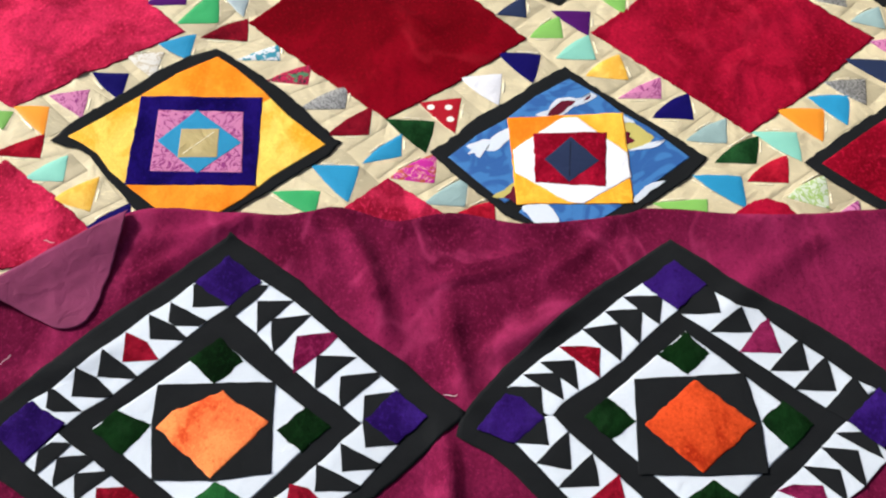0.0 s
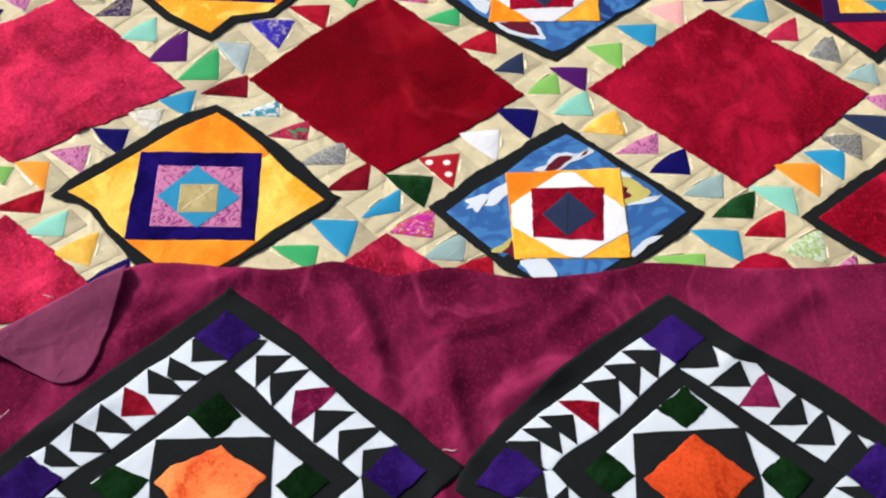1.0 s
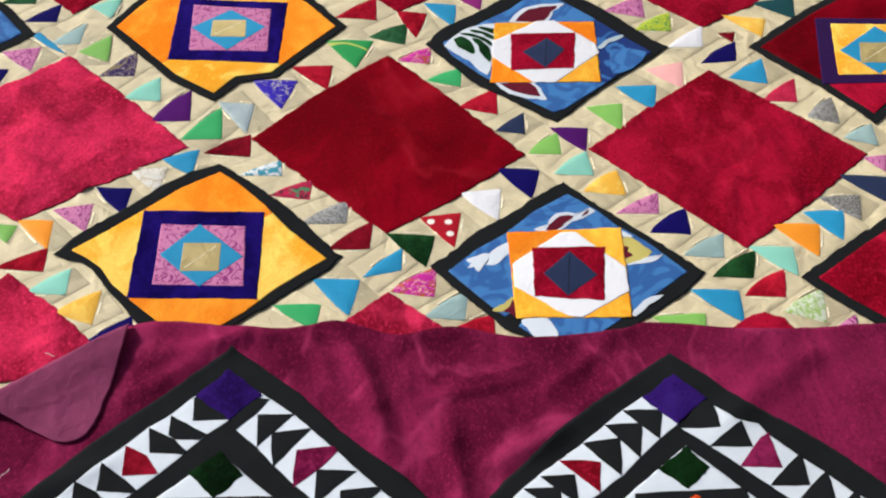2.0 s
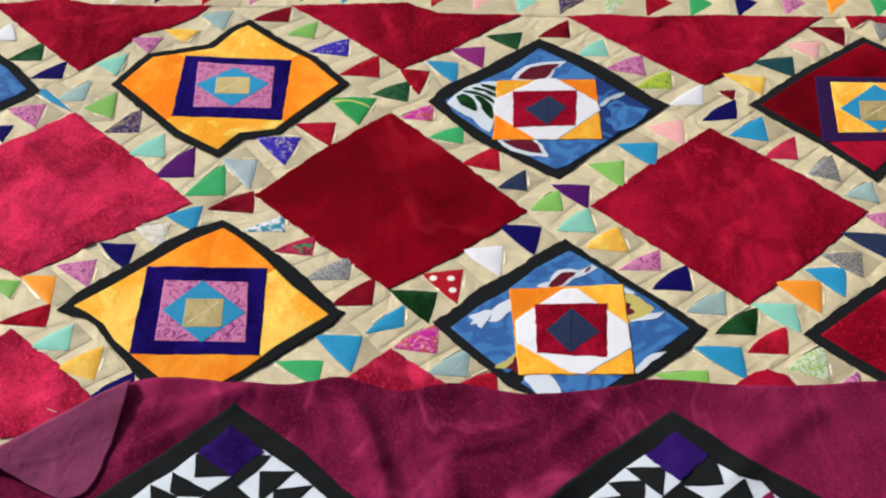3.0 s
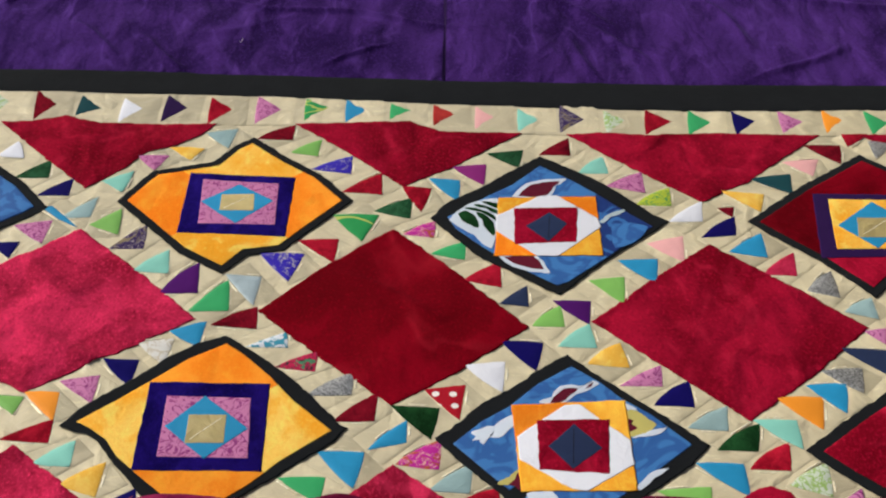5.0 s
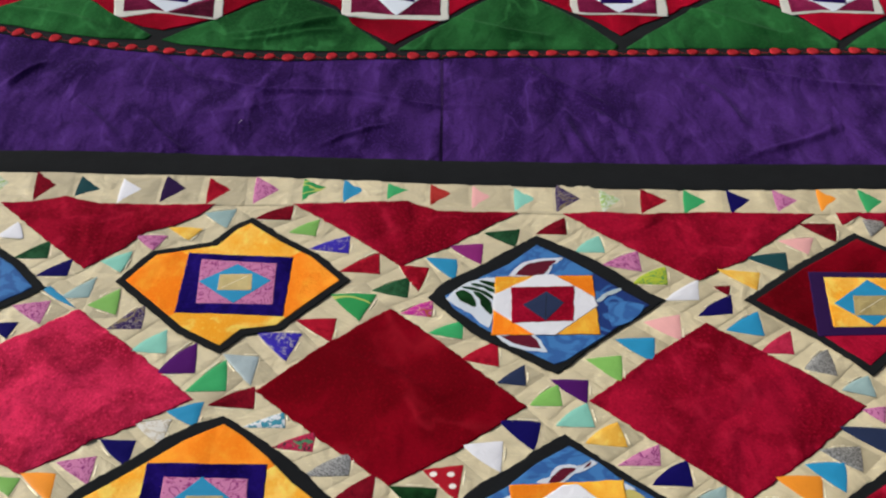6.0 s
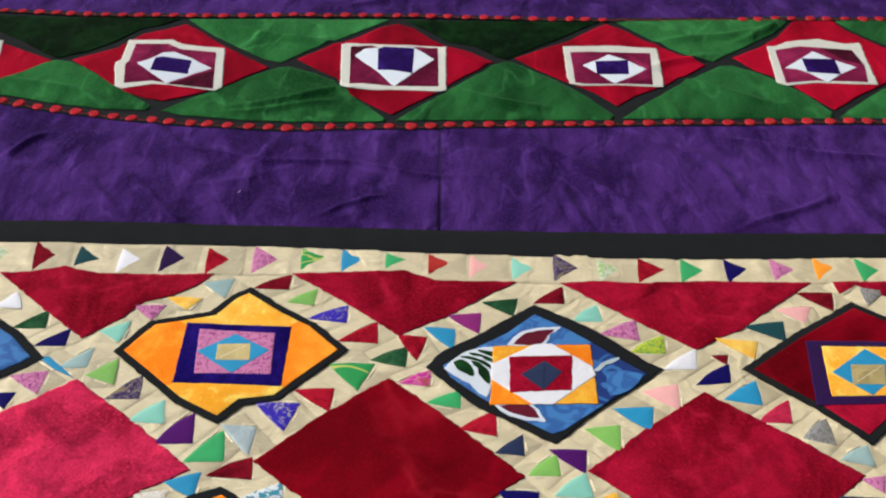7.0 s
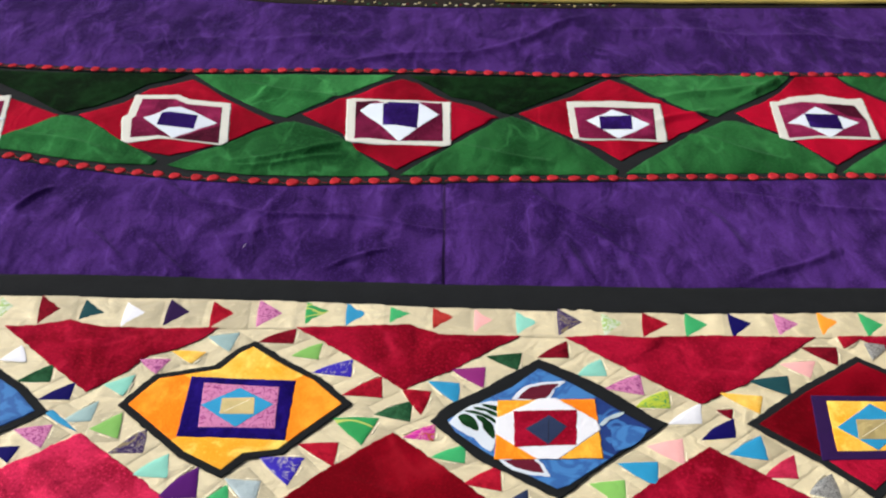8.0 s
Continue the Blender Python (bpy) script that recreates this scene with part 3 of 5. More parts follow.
def shrunk(corners, centre, width):
    """The outline drawn in by a border's width."""
    n, out = len(corners), []
    for i in range(n):
        p, a, b = Vector(corners[i]), Vector(corners[i - 1]), Vector(corners[(i + 1) % n])
        d1, d2 = (p - a).normalized(), (b - p).normalized()
        n1, n2 = Vector((d1.y, -d1.x)), Vector((d2.y, -d2.x))
        if n1.dot(Vector(centre) - p) < 0 and n2.dot(Vector(centre) - p) < 0:
            n1, n2 = -n1, -n2
        m = (n1 + n2) / max(0.35, 1 + n1.dot(n2))
        out.append(tuple(p + m * width))
    return out


def middle(corners):
    return (sum(p[0] for p in corners) / len(corners), sum(p[1] for p in corners) / len(corners))


def sectors(name, inner, square, fabrics, parent, layer, field=lie):
    """The four corner pieces between a diamond outline and the square inside it; square runs from its far left corner clockwise."""
    c = middle(square)
    ring = outline(inner, 0, 0, 0.02)

    def turn(p):
        return math.atan2(p[1] - c[1], p[0] - c[0])

    cuts = [turn(p) for p in square]
    for i, fabric in enumerate(fabrics):
        # left, far, right, near
        a, b = cuts[(i + 3) % 4] + 0.09, cuts[i % 4] - 0.09
        width = (a - b) % (2 * math.pi)
        part_ring = sorted((((a - turn(p)) % (2 * math.pi)), p) for p in ring)
        part_ring = [p for w, p in part_ring if w <= width]
        if len(part_ring) > 2:
            patch(name, fabric, parent, [c] + part_ring, layer + 0.1 * i, field, rough=0.0004, puff=0.0003)


def seam(block, a, b, fabric, layer):
    """A fine sewn line from one corner towards another."""
    a, b = Vector(a), Vector(b)
    a, b = a.lerp(b, 0.12), a.lerp(b, 0.88)
    side = Vector((b.y - a.y, a.x - b.x)).normalized() * 0.0006
    patch("seam_line", fabric, block, [tuple(a - side), tuple(b - side), tuple(b + side), tuple(a + side)], layer, puff=0.0001, rough=0.0004)


def yellow_block(edge, square, inset, diamond, heart, frame_cloth, fabrics, inside=None):
    c = middle(square)
    block = patch("diamond_block", BLACK, cover, edge, 5.2, puff=0.0, rough=0.0022, pitch=0.005, centre=c, label="square-in-square patchwork block with black binding")
    sectors("corner_patch", inside or shrunk(edge, c, 0.0165), square, fabrics, block, 6.0)
    patch("square_patch", frame_cloth, block, square, 7.5, rough=0.0014, puff=0.0004)
    patch("inset_patch", PINK_PRINT if frame_cloth is NAVY_VELVET else AMBER, block, inset, 8.4, rough=0.0008, puff=0.0003)
    patch("inner_diamond", TURQUOISE, block, diamond, 9.2, rough=0.0008, puff=0.0003)
    patch("heart_patch", GOLD, block, heart, 10.0, rough=0.0008, puff=0.0004)
    seam(block, heart[3], heart[1], GOLD_THREAD, 10.9)


def blue_block(edge, inside, square, diamond, inset, heart, dark, deep_side):
    c = middle(square)
    block = patch("diamond_block", BLACK, cover, edge, 5.2, puff=0.0, rough=0.0022, pitch=0.005, centre=c, label="blue ikat patchwork block with black binding")
    sectors("corner_patch", inside, square, (IKAT, IKAT, deep_side, IKAT), block, 6.0)
    patch("square_patch", SUNNY, block, square, 8.2, rough=0.0016, puff=0.0004)
    for k in dark:
        a, b, d = square[k], square[k - 1], square[(k + 1) % 4]
        patch("square_corner", ORANGE_VELVET, block, [a, ((a[0] + b[0]) / 2, (a[1] + b[1]) / 2), ((a[0] + d[0]) / 2, (a[1] + d[1]) / 2)], 8.6, rough=0.0010, puff=0.0002)
    patch("inner_diamond", WHITE, block, diamond, 9.1, rough=0.0014, puff=0.0003)
    patch("inset_patch", RED_VELVET, block, inset, 10.0, rough=0.0018, puff=0.0004)
    patch("heart_patch", SLATE, block, heart, 11.0, rough=0.0008, puff=0.0005)
    seam(block, heart[1], heart[3], BLACK, 12.0)
    return block


def ikat_mark(block, fabric, corners, layer=6.2):
    """A blot of the dyed pattern on the blue cloth."""
    patch("dyed_mark", fabric, block, corners, layer + 0.7, puff=0.0, rough=0.0018, bulge=0.05, pitch=0.004)


def edge_block(edge, fabric):
    c = middle(edge)
    block = patch("diamond_block", BLACK, cover, edge, 5.2, puff=0.0, rough=0.0022, pitch=0.005, centre=c)
    patch("velvet_patch", fabric, block, shrunk(edge, c, 0.019), 6.2, puff=0.002, centre=c)


def framed_block(edge, outer, inner, eye, heart, dark=None):
    block = patch("red_diamond", SCARLET, green_border, edge, 3.0, puff=0.0012, rough=0.0012)
    patch("ivory_frame", IVORY, block, outer, 6.4, rough=0.0020, puff=0.0003, pitch=0.010)
    patch("maroon_patch", MAROON, block, inner, 7.6, rough=0.001, puff=0.0003)
    if dark:
        patch("dark_corner", INDIGO_WINE, block, dark, 8.2, rough=0.0008, puff=0.0001)
    patch("eye_patch", WHITE_COTTON, block, eye, 8.8, rough=0.001, puff=0.0003)
    patch("heart_patch", VIOLET_VELVET, block, heart, 9.6, rough=0.001, puff=0.0004)


# ---- triangle patches in the cream strips: middle of the long side, turn, width, height, lean ----
goose(-0.828, 2.280, 111, 0.060, 0.044, -0.006, WHITE)
goose(-0.790, 2.214, -135, 0.079, 0.045, -0.004, FOREST)
goose(-0.734, 2.155, -136, 0.077, 0.040, -0.001, NAVY)
goose(-0.676, 2.090, -130, 0.083, 0.037, 0.007, PALE_BLUE)
goose(-0.705, 2.058, -39, 0.093, 0.013, -0.039, TURQUOISE)
goose(-0.595, 2.047, 95, 0.075, 0.051, -0.006, LIME)
goose(-0.572, 2.000, -130, 0.085, 0.045, 0.005, PURPLE_PRINT)
goose(-0.520, 1.933, -132, 0.078, 0.048, 0.003, MINT)
goose(-0.463, 1.885, -125, 0.097, 0.051, 0.013, VIOLET)
goose(-0.407, 1.838, -125, 0.097, 0.051, 0.011, GREEN)
goose(-0.752, 2.008, -41, 0.078, 0.052, 0.000, PINK_PRINT)
goose(-0.787, 1.959, -52, 0.058, 0.036, -0.006, NAVY)
goose(-0.508, 2.288, 177, 0.065, 0.038, -0.013, YELLOW)
goose(-0.580, 2.236, -50, 0.062, 0.046, 0.007, PINK_PRINT)
goose(-0.603, 2.173, 81, 0.067, 0.045, -0.006, MINT)
goose(-0.454, 2.315, -48, 0.070, 0.052, -0.007, PALE_BLUE)
goose(-0.341, 2.345, -145, 0.083, 0.041, -0.011, WINE)
goose(-0.278, 2.295, -141, 0.070, 0.040, 0.003, LIME)
goose(-0.306, 1.916, -54, 0.094, 0.060, 0.001, BLUE_PRINT)
goose(-0.358, 1.854, -55, 0.095, 0.045, -0.008, SILVER_BLUE)
goose(-0.225, 2.238, -150, 0.084, 0.049, -0.014, BLUE_PRINT)
goose(-0.165, 2.172, -140, 0.091, 0.052, -0.006, CRIMSON)
goose(-0.105, 2.102, -148, 0.076, 0.050, -0.005, FOREST)
goose(-0.185, 2.029, -55, 0.094, 0.066, -0.001, GREEN_PRINT)
goose(-0.236, 1.960, -43, 0.087, 0.050, 0.004, CRIMSON)
goose(-0.056, 2.032, -146, 0.066, 0.037, -0.006, MAGENTA_PRINT)
goose(-0.003, 1.974, -150, 0.066, 0.041, -0.007, GREEN)
goose(0.053, 1.907, -142, 0.078, 0.052, -0.000, CRIMSON)
goose(0.106, 1.844, -134, 0.067, 0.038, 0.006, SLATE)
goose(-0.071, 2.120, -66, 0.086, 0.045, -0.016, CRIMSON)
goose(-0.013, 2.150, -53, 0.087, 0.041, -0.006, TURQUOISE)
goose(0.033, 2.196, -46, 0.081, 0.048, -0.002, PLUM)
goose(0.100, 2.248, -38, 0.071, 0.051, 0.010, FOREST)
goose(0.200, 2.297, -136, 0.081, 0.042, 0.001, WINE)
goose(0.267, 2.236, -132, 0.071, 0.041, 0.000, MINT)
goose(0.325, 2.189, -147, 0.082, 0.054, -0.007, PINK_PRINT)
goose(0.374, 2.134, -141, 0.082, 0.041, -0.005, LIME_PRINT)
goose(0.428, 2.086, -137, 0.091, 0.039, 0.001, WHITE)
goose(0.481, 2.039, -137, 0.091, 0.036, -0.003, NAVY)
goose(0.500, 2.083, -51, 0.035, 0.024, -0.001, WINE)
goose(0.522, 1.993, -140, 0.081, 0.051, 0.003, TURQUOISE)
goose(0.570, 1.933, -135, 0.086, 0.041, 0.007, ROSE)
goose(0.630, 1.883, -132, 0.075, 0.047, 0.016, SILVER)
goose(0.682, 1.821, -145, 0.062, 0.043, -0.001, PALE_BLUE)
goose(0.533, 2.119, -45, 0.090, 0.046, 0.019, YELLOW)
goose(0.599, 2.167, -34, 0.083, 0.054, 0.013, TEAL)
goose(0.670, 2.252, -172, 0.068, 0.050, -0.007, PINK)
goose(0.716, 2.274, -47, 0.084, 0.049, 0.005, WINE)
goose(0.796, 2.324, 43, 0.065, 0.032, -0.006, CRIMSON)
goose(0.843, 2.292, 50, 0.077, 0.038, 0.004, SILVER)
goose(0.377, 1.962, -42, 0.076, 0.057, -0.005, PINK)
goose(0.322, 1.907, -46, 0.084, 0.050, 0.001, TURQUOISE)
goose(0.264, 1.851, -49, 0.081, 0.050, -0.009, LIME)
goose(0.200, 1.797, -48, 0.081, 0.044, 0.001, VIOLET)
goose(-0.433, 1.727, -36, 0.062, 0.050, 0.001, TURQUOISE)
goose(-0.480, 1.690, -46, 0.066, 0.046, -0.004, WHITE_PRINT)
goose(-0.527, 1.643, -49, 0.076, 0.042, -0.004, NAVY)
goose(-0.582, 1.599, -40, 0.075, 0.048, -0.002, PINK_PRINT)
goose(-0.633, 1.568, -48, 0.086, 0.038, -0.005, ORANGE)
goose(-0.690, 1.571, -44, 0.059, 0.032, 0.010, LIME)
goose(-0.639, 1.518, -149, 0.080, 0.043, -0.018, CRIMSON)
goose(-0.588, 1.470, -139, 0.072, 0.039, -0.004, MINT)
goose(-0.537, 1.427, -143, 0.074, 0.050, 0.005, YELLOW)
goose(-0.483, 1.375, -139, 0.074, 0.043, -0.008, NAVY)
goose(-0.358, 1.785, -146, 0.083, 0.047, -0.015, WINE)
goose(-0.299, 1.726, -150, 0.069, 0.033, -0.023, TEAL_PRINT)
goose(-0.246, 1.679, -151, 0.074, 0.038, -0.014, ROSE_PRINT)
goose(-0.188, 1.623, -143, 0.085, 0.039, -0.011, SILVER)
goose(-0.146, 1.570, -137, 0.086, 0.040, -0.002, WINE)
goose(-0.061, 1.538, -49, 0.091, 0.050, 0.006, DARK_GREEN)
goose(-0.013, 1.576, -51, 0.082, 0.053, -0.011, POLKA)
goose(0.051, 1.635, -47, 0.083, 0.050, -0.004, WHITE)
goose(0.108, 1.689, -53, 0.086, 0.049, 0.001, NAVY)
goose(-0.095, 1.511, -133, 0.080, 0.030, -0.008, TURQUOISE)
goose(-0.048, 1.476, -143, 0.081, 0.045, -0.003, MAGENTA_PRINT)
goose(0.000, 1.425, -140, 0.079, 0.039, 0.000, PALE_BLUE)
goose(-0.170, 1.439, -52, 0.088, 0.052, -0.002, TURQUOISE)
goose(-0.220, 1.398, -37, 0.077, 0.041, 0.015, GREEN)
goose(0.159, 1.788, -133, 0.070, 0.038, 0.001, LIME)
goose(0.201, 1.740, -135, 0.075, 0.045, -0.003, MINT)
goose(0.246, 1.696, -138, 0.072, 0.048, -0.006, YELLOW)
goose(0.299, 1.644, -145, 0.082, 0.037, -0.012, PINK_PRINT)
goose(0.343, 1.604, -137, 0.079, 0.043, -0.002, NAVY)
goose(0.392, 1.552, -144, 0.078, 0.038, -0.004, PALE_BLUE)
goose(0.432, 1.509, -142, 0.088, 0.037, -0.001, DARK_GREEN)
goose(0.472, 1.470, -141, 0.083, 0.038, -0.001, CRIMSON)
goose(0.522, 1.433, -145, 0.072, 0.049, 0.004, LEAF_PRINT)
goose(0.589, 1.378, 81, 0.051, 0.031, -0.008, PINK_PRINT)
goose(0.492, 1.515, -44, 0.087, 0.043, 0.004, MINT)
goose(0.532, 1.560, -49, 0.089, 0.053, 0.003, ORANGE)
goose(0.581, 1.591, -51, 0.077, 0.050, -0.003, TURQUOISE)
goose(0.614, 1.631, -42, 0.073, 0.047, 0.007, SILVER)
goose(0.660, 1.679, -45, 0.088, 0.054, 0.022, SLATE)
goose(0.691, 1.736, -49, 0.044, 0.035, -0.001, PINK_PRINT)
goose(0.395, 1.422, -43, 0.092, 0.044, 0.005, TURQUOISE)
goose(0.333, 1.375, -34, 0.082, 0.047, 0.018, LIME)
goose(0.036, 1.386, -151, 0.073, 0.047, -0.011, CRIMSON)

# ---- flags of the border strip: middle of the upright side, lean of that side, its length, reach, fabric ----
flag(-0.920, 2.452, -0.018, 0.081, 0.029, 0.004, LEAF_PRINT)
flag(-0.837, 2.443, -0.015, 0.112, 0.047, 0.003, WINE)
flag(-0.750, 2.444, 0.001, 0.075, 0.052, -0.015, TEAL)
flag(-0.661, 2.426, -0.003, 0.098, 0.046, 0.004, WHITE)
flag(-0.575, 2.433, 0.001, 0.101, 0.047, 0.002, INDIGO)
flag(-0.483, 2.425, -0.004, 0.101, 0.050, 0.006, CRIMSON)
flag(-0.389, 2.428, -0.002, 0.104, 0.051, 0.001, PINK_PRINT)
flag(-0.291, 2.429, -0.002, 0.086, 0.055, 0.009, GREEN_PRINT)
flag(-0.209, 2.424, -0.002, 0.086, 0.048, 0.000, TURQUOISE)
flag(-0.120, 2.421, 0.001, 0.063, 0.049, 0.006, GREEN)
flag(-0.033, 2.410, -0.001, 0.079, 0.049, 0.004, BRICK)
flag(0.051, 2.401, 0.002, 0.088, 0.046, 0.002, PINK)
flag(0.135, 2.392, 0.002, 0.084, 0.049, -0.000, MINT)
flag(0.219, 2.397, 0.004, 0.104, 0.053, -0.004, PURPLE_PRINT)
flag(0.308, 2.386, -0.001, 0.082, 0.046, 0.008, LEAF_PRINT)
flag(0.388, 2.386, 0.008, 0.093, 0.059, 0.002, CRIMSON)
flag(0.474, 2.385, 0.010, 0.092, 0.049, 0.002, GREEN)
flag(0.564, 2.385, 0.002, 0.093, 0.051, 0.009, NAVY)
flag(0.657, 2.390, 0.002, 0.082, 0.050, 0.001, PINK_PRINT)
flag(0.745, 2.393, 0.006, 0.087, 0.048, 0.006, ORANGE)
flag(0.831, 2.388, -0.001, 0.088, 0.045, -0.001, GREEN)

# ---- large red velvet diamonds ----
velvet_diamond(RED_DIM_NAP, (-0.32, 1.798), (-0.222, 1.914), (-0.102, 2.029), (0.001, 1.915), (0.129, 1.758), (0.019, 1.655), (-0.09, 1.573), (-0.206, 1.68))
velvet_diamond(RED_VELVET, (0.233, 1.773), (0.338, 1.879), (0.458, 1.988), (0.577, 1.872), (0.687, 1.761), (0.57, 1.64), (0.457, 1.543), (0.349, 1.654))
velvet_diamond(RED_LIT_NAP, (-0.419, 1.774), (-0.526, 1.892), (-0.661, 2.024), (-0.819, 1.885), (-0.973, 1.794), (-0.811, 1.683), (-0.661, 1.598), (-0.541, 1.685))
velvet_diamond(RED_LIT_NAP, (-0.149, 1.388), (-0.085, 1.451), (0.001, 1.374), (-0.078, 1.294))
velvet_diamond(RED_LIT_NAP, (-0.495, 1.34), (-0.566, 1.413), (-0.65, 1.484), (-0.724, 1.408), (-0.772, 1.342), (-0.663, 1.279), (-0.615, 1.274), (-0.573, 1.279), (-0.504, 1.311))
velvet_diamond(RED_VELVET, (0.389, 1.355), (0.432, 1.398), (0.463, 1.411), (0.489, 1.397), (0.514, 1.356), (0.446, 1.293))
velvet_diamond(RED_VELVET, (-0.892, 2.381), (-0.831, 2.384), (-0.767, 2.405), (-0.693, 2.377), (-0.568, 2.373), (-0.462, 2.376), (-0.488, 2.334), (-0.532, 2.296), (-0.585, 2.272), (-0.622, 2.208), (-0.678, 2.15), (-0.769, 2.243))
velvet_diamond(RED_VELVET, (-0.307, 2.375), (-0.211, 2.379), (-0.081, 2.386), (-0.019, 2.349), (0.141, 2.343), (0.084, 2.294), (-0.001, 2.218), (-0.088, 2.159), (-0.199, 2.275))
velvet_diamond(RED_VELVET, (0.228, 2.34), (0.3, 2.348), (0.385, 2.339), (0.521, 2.348), (0.662, 2.344), (0.725, 2.342), (0.647, 2.267), (0.561, 2.182), (0.464, 2.115), (0.343, 2.227))

# ---- yellow and blue square-in-square blocks ----
yellow_block(
    [(-0.5915, 1.524), (-0.5597, 1.572), (-0.5224, 1.606), (-0.4846, 1.643), (-0.4464, 1.685), (-0.4056, 1.717), (-0.3649, 1.734), (-0.3221, 1.701), (-0.2631, 1.648), (-0.2243, 1.605), (-0.1675, 1.531), (-0.1551, 1.524), (-0.1739, 1.495), (-0.2134, 1.46), (-0.252, 1.425), (-0.2973, 1.387), (-0.3303, 1.358), (-0.3731, 1.348), (-0.4146, 1.358), (-0.4447, 1.385), (-0.4686, 1.416), (-0.5049, 1.46), (-0.5277, 1.492), (-0.5473, 1.507), (-0.5746, 1.516)],
    [(-0.469, 1.621), (-0.282, 1.619), (-0.276, 1.432), (-0.467, 1.434)],
    [(-0.438, 1.59), (-0.308, 1.586), (-0.298, 1.457), (-0.433, 1.461)],
    [(-0.431, 1.523), (-0.379, 1.59), (-0.305, 1.519), (-0.364, 1.456)],
    [(-0.398, 1.548), (-0.341, 1.548), (-0.338, 1.488), (-0.396, 1.488)],
    NAVY_VELVET, (AMBER, ORANGE_VELVET, AMBER, ORANGE_VELVET),
    [(-0.5659, 1.533), (-0.5172, 1.577), (-0.4684, 1.625), (-0.418, 1.675), (-0.3616, 1.714), (-0.3296, 1.687), (-0.2842, 1.637), (-0.2397, 1.579), (-0.1794, 1.518), (-0.2154, 1.486), (-0.2543, 1.451), (-0.2911, 1.407), (-0.3319, 1.372), (-0.3754, 1.365), (-0.4103, 1.383), (-0.463, 1.432), (-0.4925, 1.461), (-0.5155, 1.496), (-0.5407, 1.517)])
yellow_block(
    [(-0.612, 2.108), (-0.56, 2.208), (-0.449, 2.239), (-0.419, 2.291), (-0.383, 2.324), (-0.306, 2.249), (-0.245, 2.199), (-0.178, 2.112), (-0.244, 2.027), (-0.292, 1.96), (-0.354, 1.948), (-0.391, 1.893), (-0.478, 1.956)],
    [(-0.489, 2.199), (-0.29, 2.183), (-0.293, 2), (-0.487, 2.01)],
    [(-0.462, 2.177), (-0.319, 2.161), (-0.314, 2.034), (-0.453, 2.037)],
    [(-0.457, 2.104), (-0.392, 2.16), (-0.324, 2.105), (-0.386, 2.037)],
    [(-0.421, 2.126), (-0.361, 2.127), (-0.357, 2.075), (-0.419, 2.077)],
    NAVY_VELVET, (ORANGE_VELVET, AMBER, ORANGE_VELVET, AMBER))
yellow_block(
    [(0.535, 2.054), (0.652, 2.164), (0.787, 2.271), (0.894, 2.176), (0.966, 2.063), (0.824, 1.951), (0.716, 1.838), (0.642, 1.94)],
    [(0.67, 2.14), (0.871, 2.135), (0.841, 1.952), (0.647, 1.945)],
    [(0.695, 2.122), (0.841, 2.118), (0.819, 1.974), (0.679, 1.97)],
    [(0.696, 2.04), (0.773, 2.113), (0.826, 2.047), (0.752, 1.973)],
    [(0.735, 2.063), (0.796, 2.063), (0.784, 2.004), (0.725, 2.004)],
    INDIGO, (RED_DIM_NAP, RED_DIM_NAP, RED_VELVET, RED_VELVET))
block = blue_block(
    [(-0.0236, 1.504), (0.0035, 1.528), (0.0471, 1.576), (0.0915, 1.608), (0.1375, 1.653), (0.1872, 1.692), (0.218, 1.657), (0.267, 1.607), (0.3303, 1.548), (0.386, 1.49), (0.3613, 1.456), (0.3151, 1.416), (0.2705, 1.381), (0.2185, 1.339), (0.1693, 1.318), (0.1156, 1.358), (0.084, 1.375), (0.0444, 1.421), (0.0034, 1.467), (-0.0134, 1.488)],
    [(0.0035, 1.492), (0.0464, 1.537), (0.0902, 1.57), (0.1359, 1.62), (0.1915, 1.662), (0.2334, 1.626), (0.2651, 1.588), (0.305, 1.554), (0.36, 1.491), (0.3195, 1.454), (0.2734, 1.409), (0.2121, 1.36), (0.1708, 1.342), (0.1238, 1.362), (0.0848, 1.399), (0.0529, 1.434), (0.0202, 1.472)],
    [(0.093, 1.572), (0.269, 1.584), (0.269, 1.396), (0.101, 1.395)],
    [(0.099, 1.504), (0.175, 1.572), (0.198, 1.574), (0.268, 1.498), (0.27, 1.448), (0.197, 1.395), (0.175, 1.399), (0.101, 1.458)],
    [(0.13, 1.538), (0.241, 1.541), (0.231, 1.428), (0.13, 1.437)],
    [(0.145, 1.483), (0.186, 1.53), (0.225, 1.48), (0.179, 1.438)],
    (0,), IKAT)
ikat_mark(block, WHITE_COTTON, [(0.1357, 1.579), (0.1563, 1.591), (0.169, 1.614), (0.1842, 1.618), (0.2043, 1.616), (0.223, 1.63), (0.233, 1.623), (0.2143, 1.608), (0.1944, 1.599), (0.1803, 1.584), (0.1641, 1.575)], 6.60)
ikat_mark(block, IKAT_MAROON, [(0.153, 1.578), (0.1654, 1.597), (0.1775, 1.61), (0.1986, 1.61), (0.1836, 1.595), (0.1687, 1.58)], 6.90)
ikat_mark(block, IKAT_MAROON, [(0.2092, 1.61), (0.2236, 1.626), (0.2201, 1.616)], 6.90)
ikat_mark(block, WHITE_COTTON, [(0.0974, 1.553), (0.0808, 1.543), (0.065, 1.528), (0.0504, 1.524), (0.0298, 1.514), (0.0382, 1.507), (0.0322, 1.497), (0.0432, 1.5), (0.0473, 1.49), (0.0577, 1.505), (0.0712, 1.504), (0.0852, 1.517), (0.0986, 1.536)], 6.60)
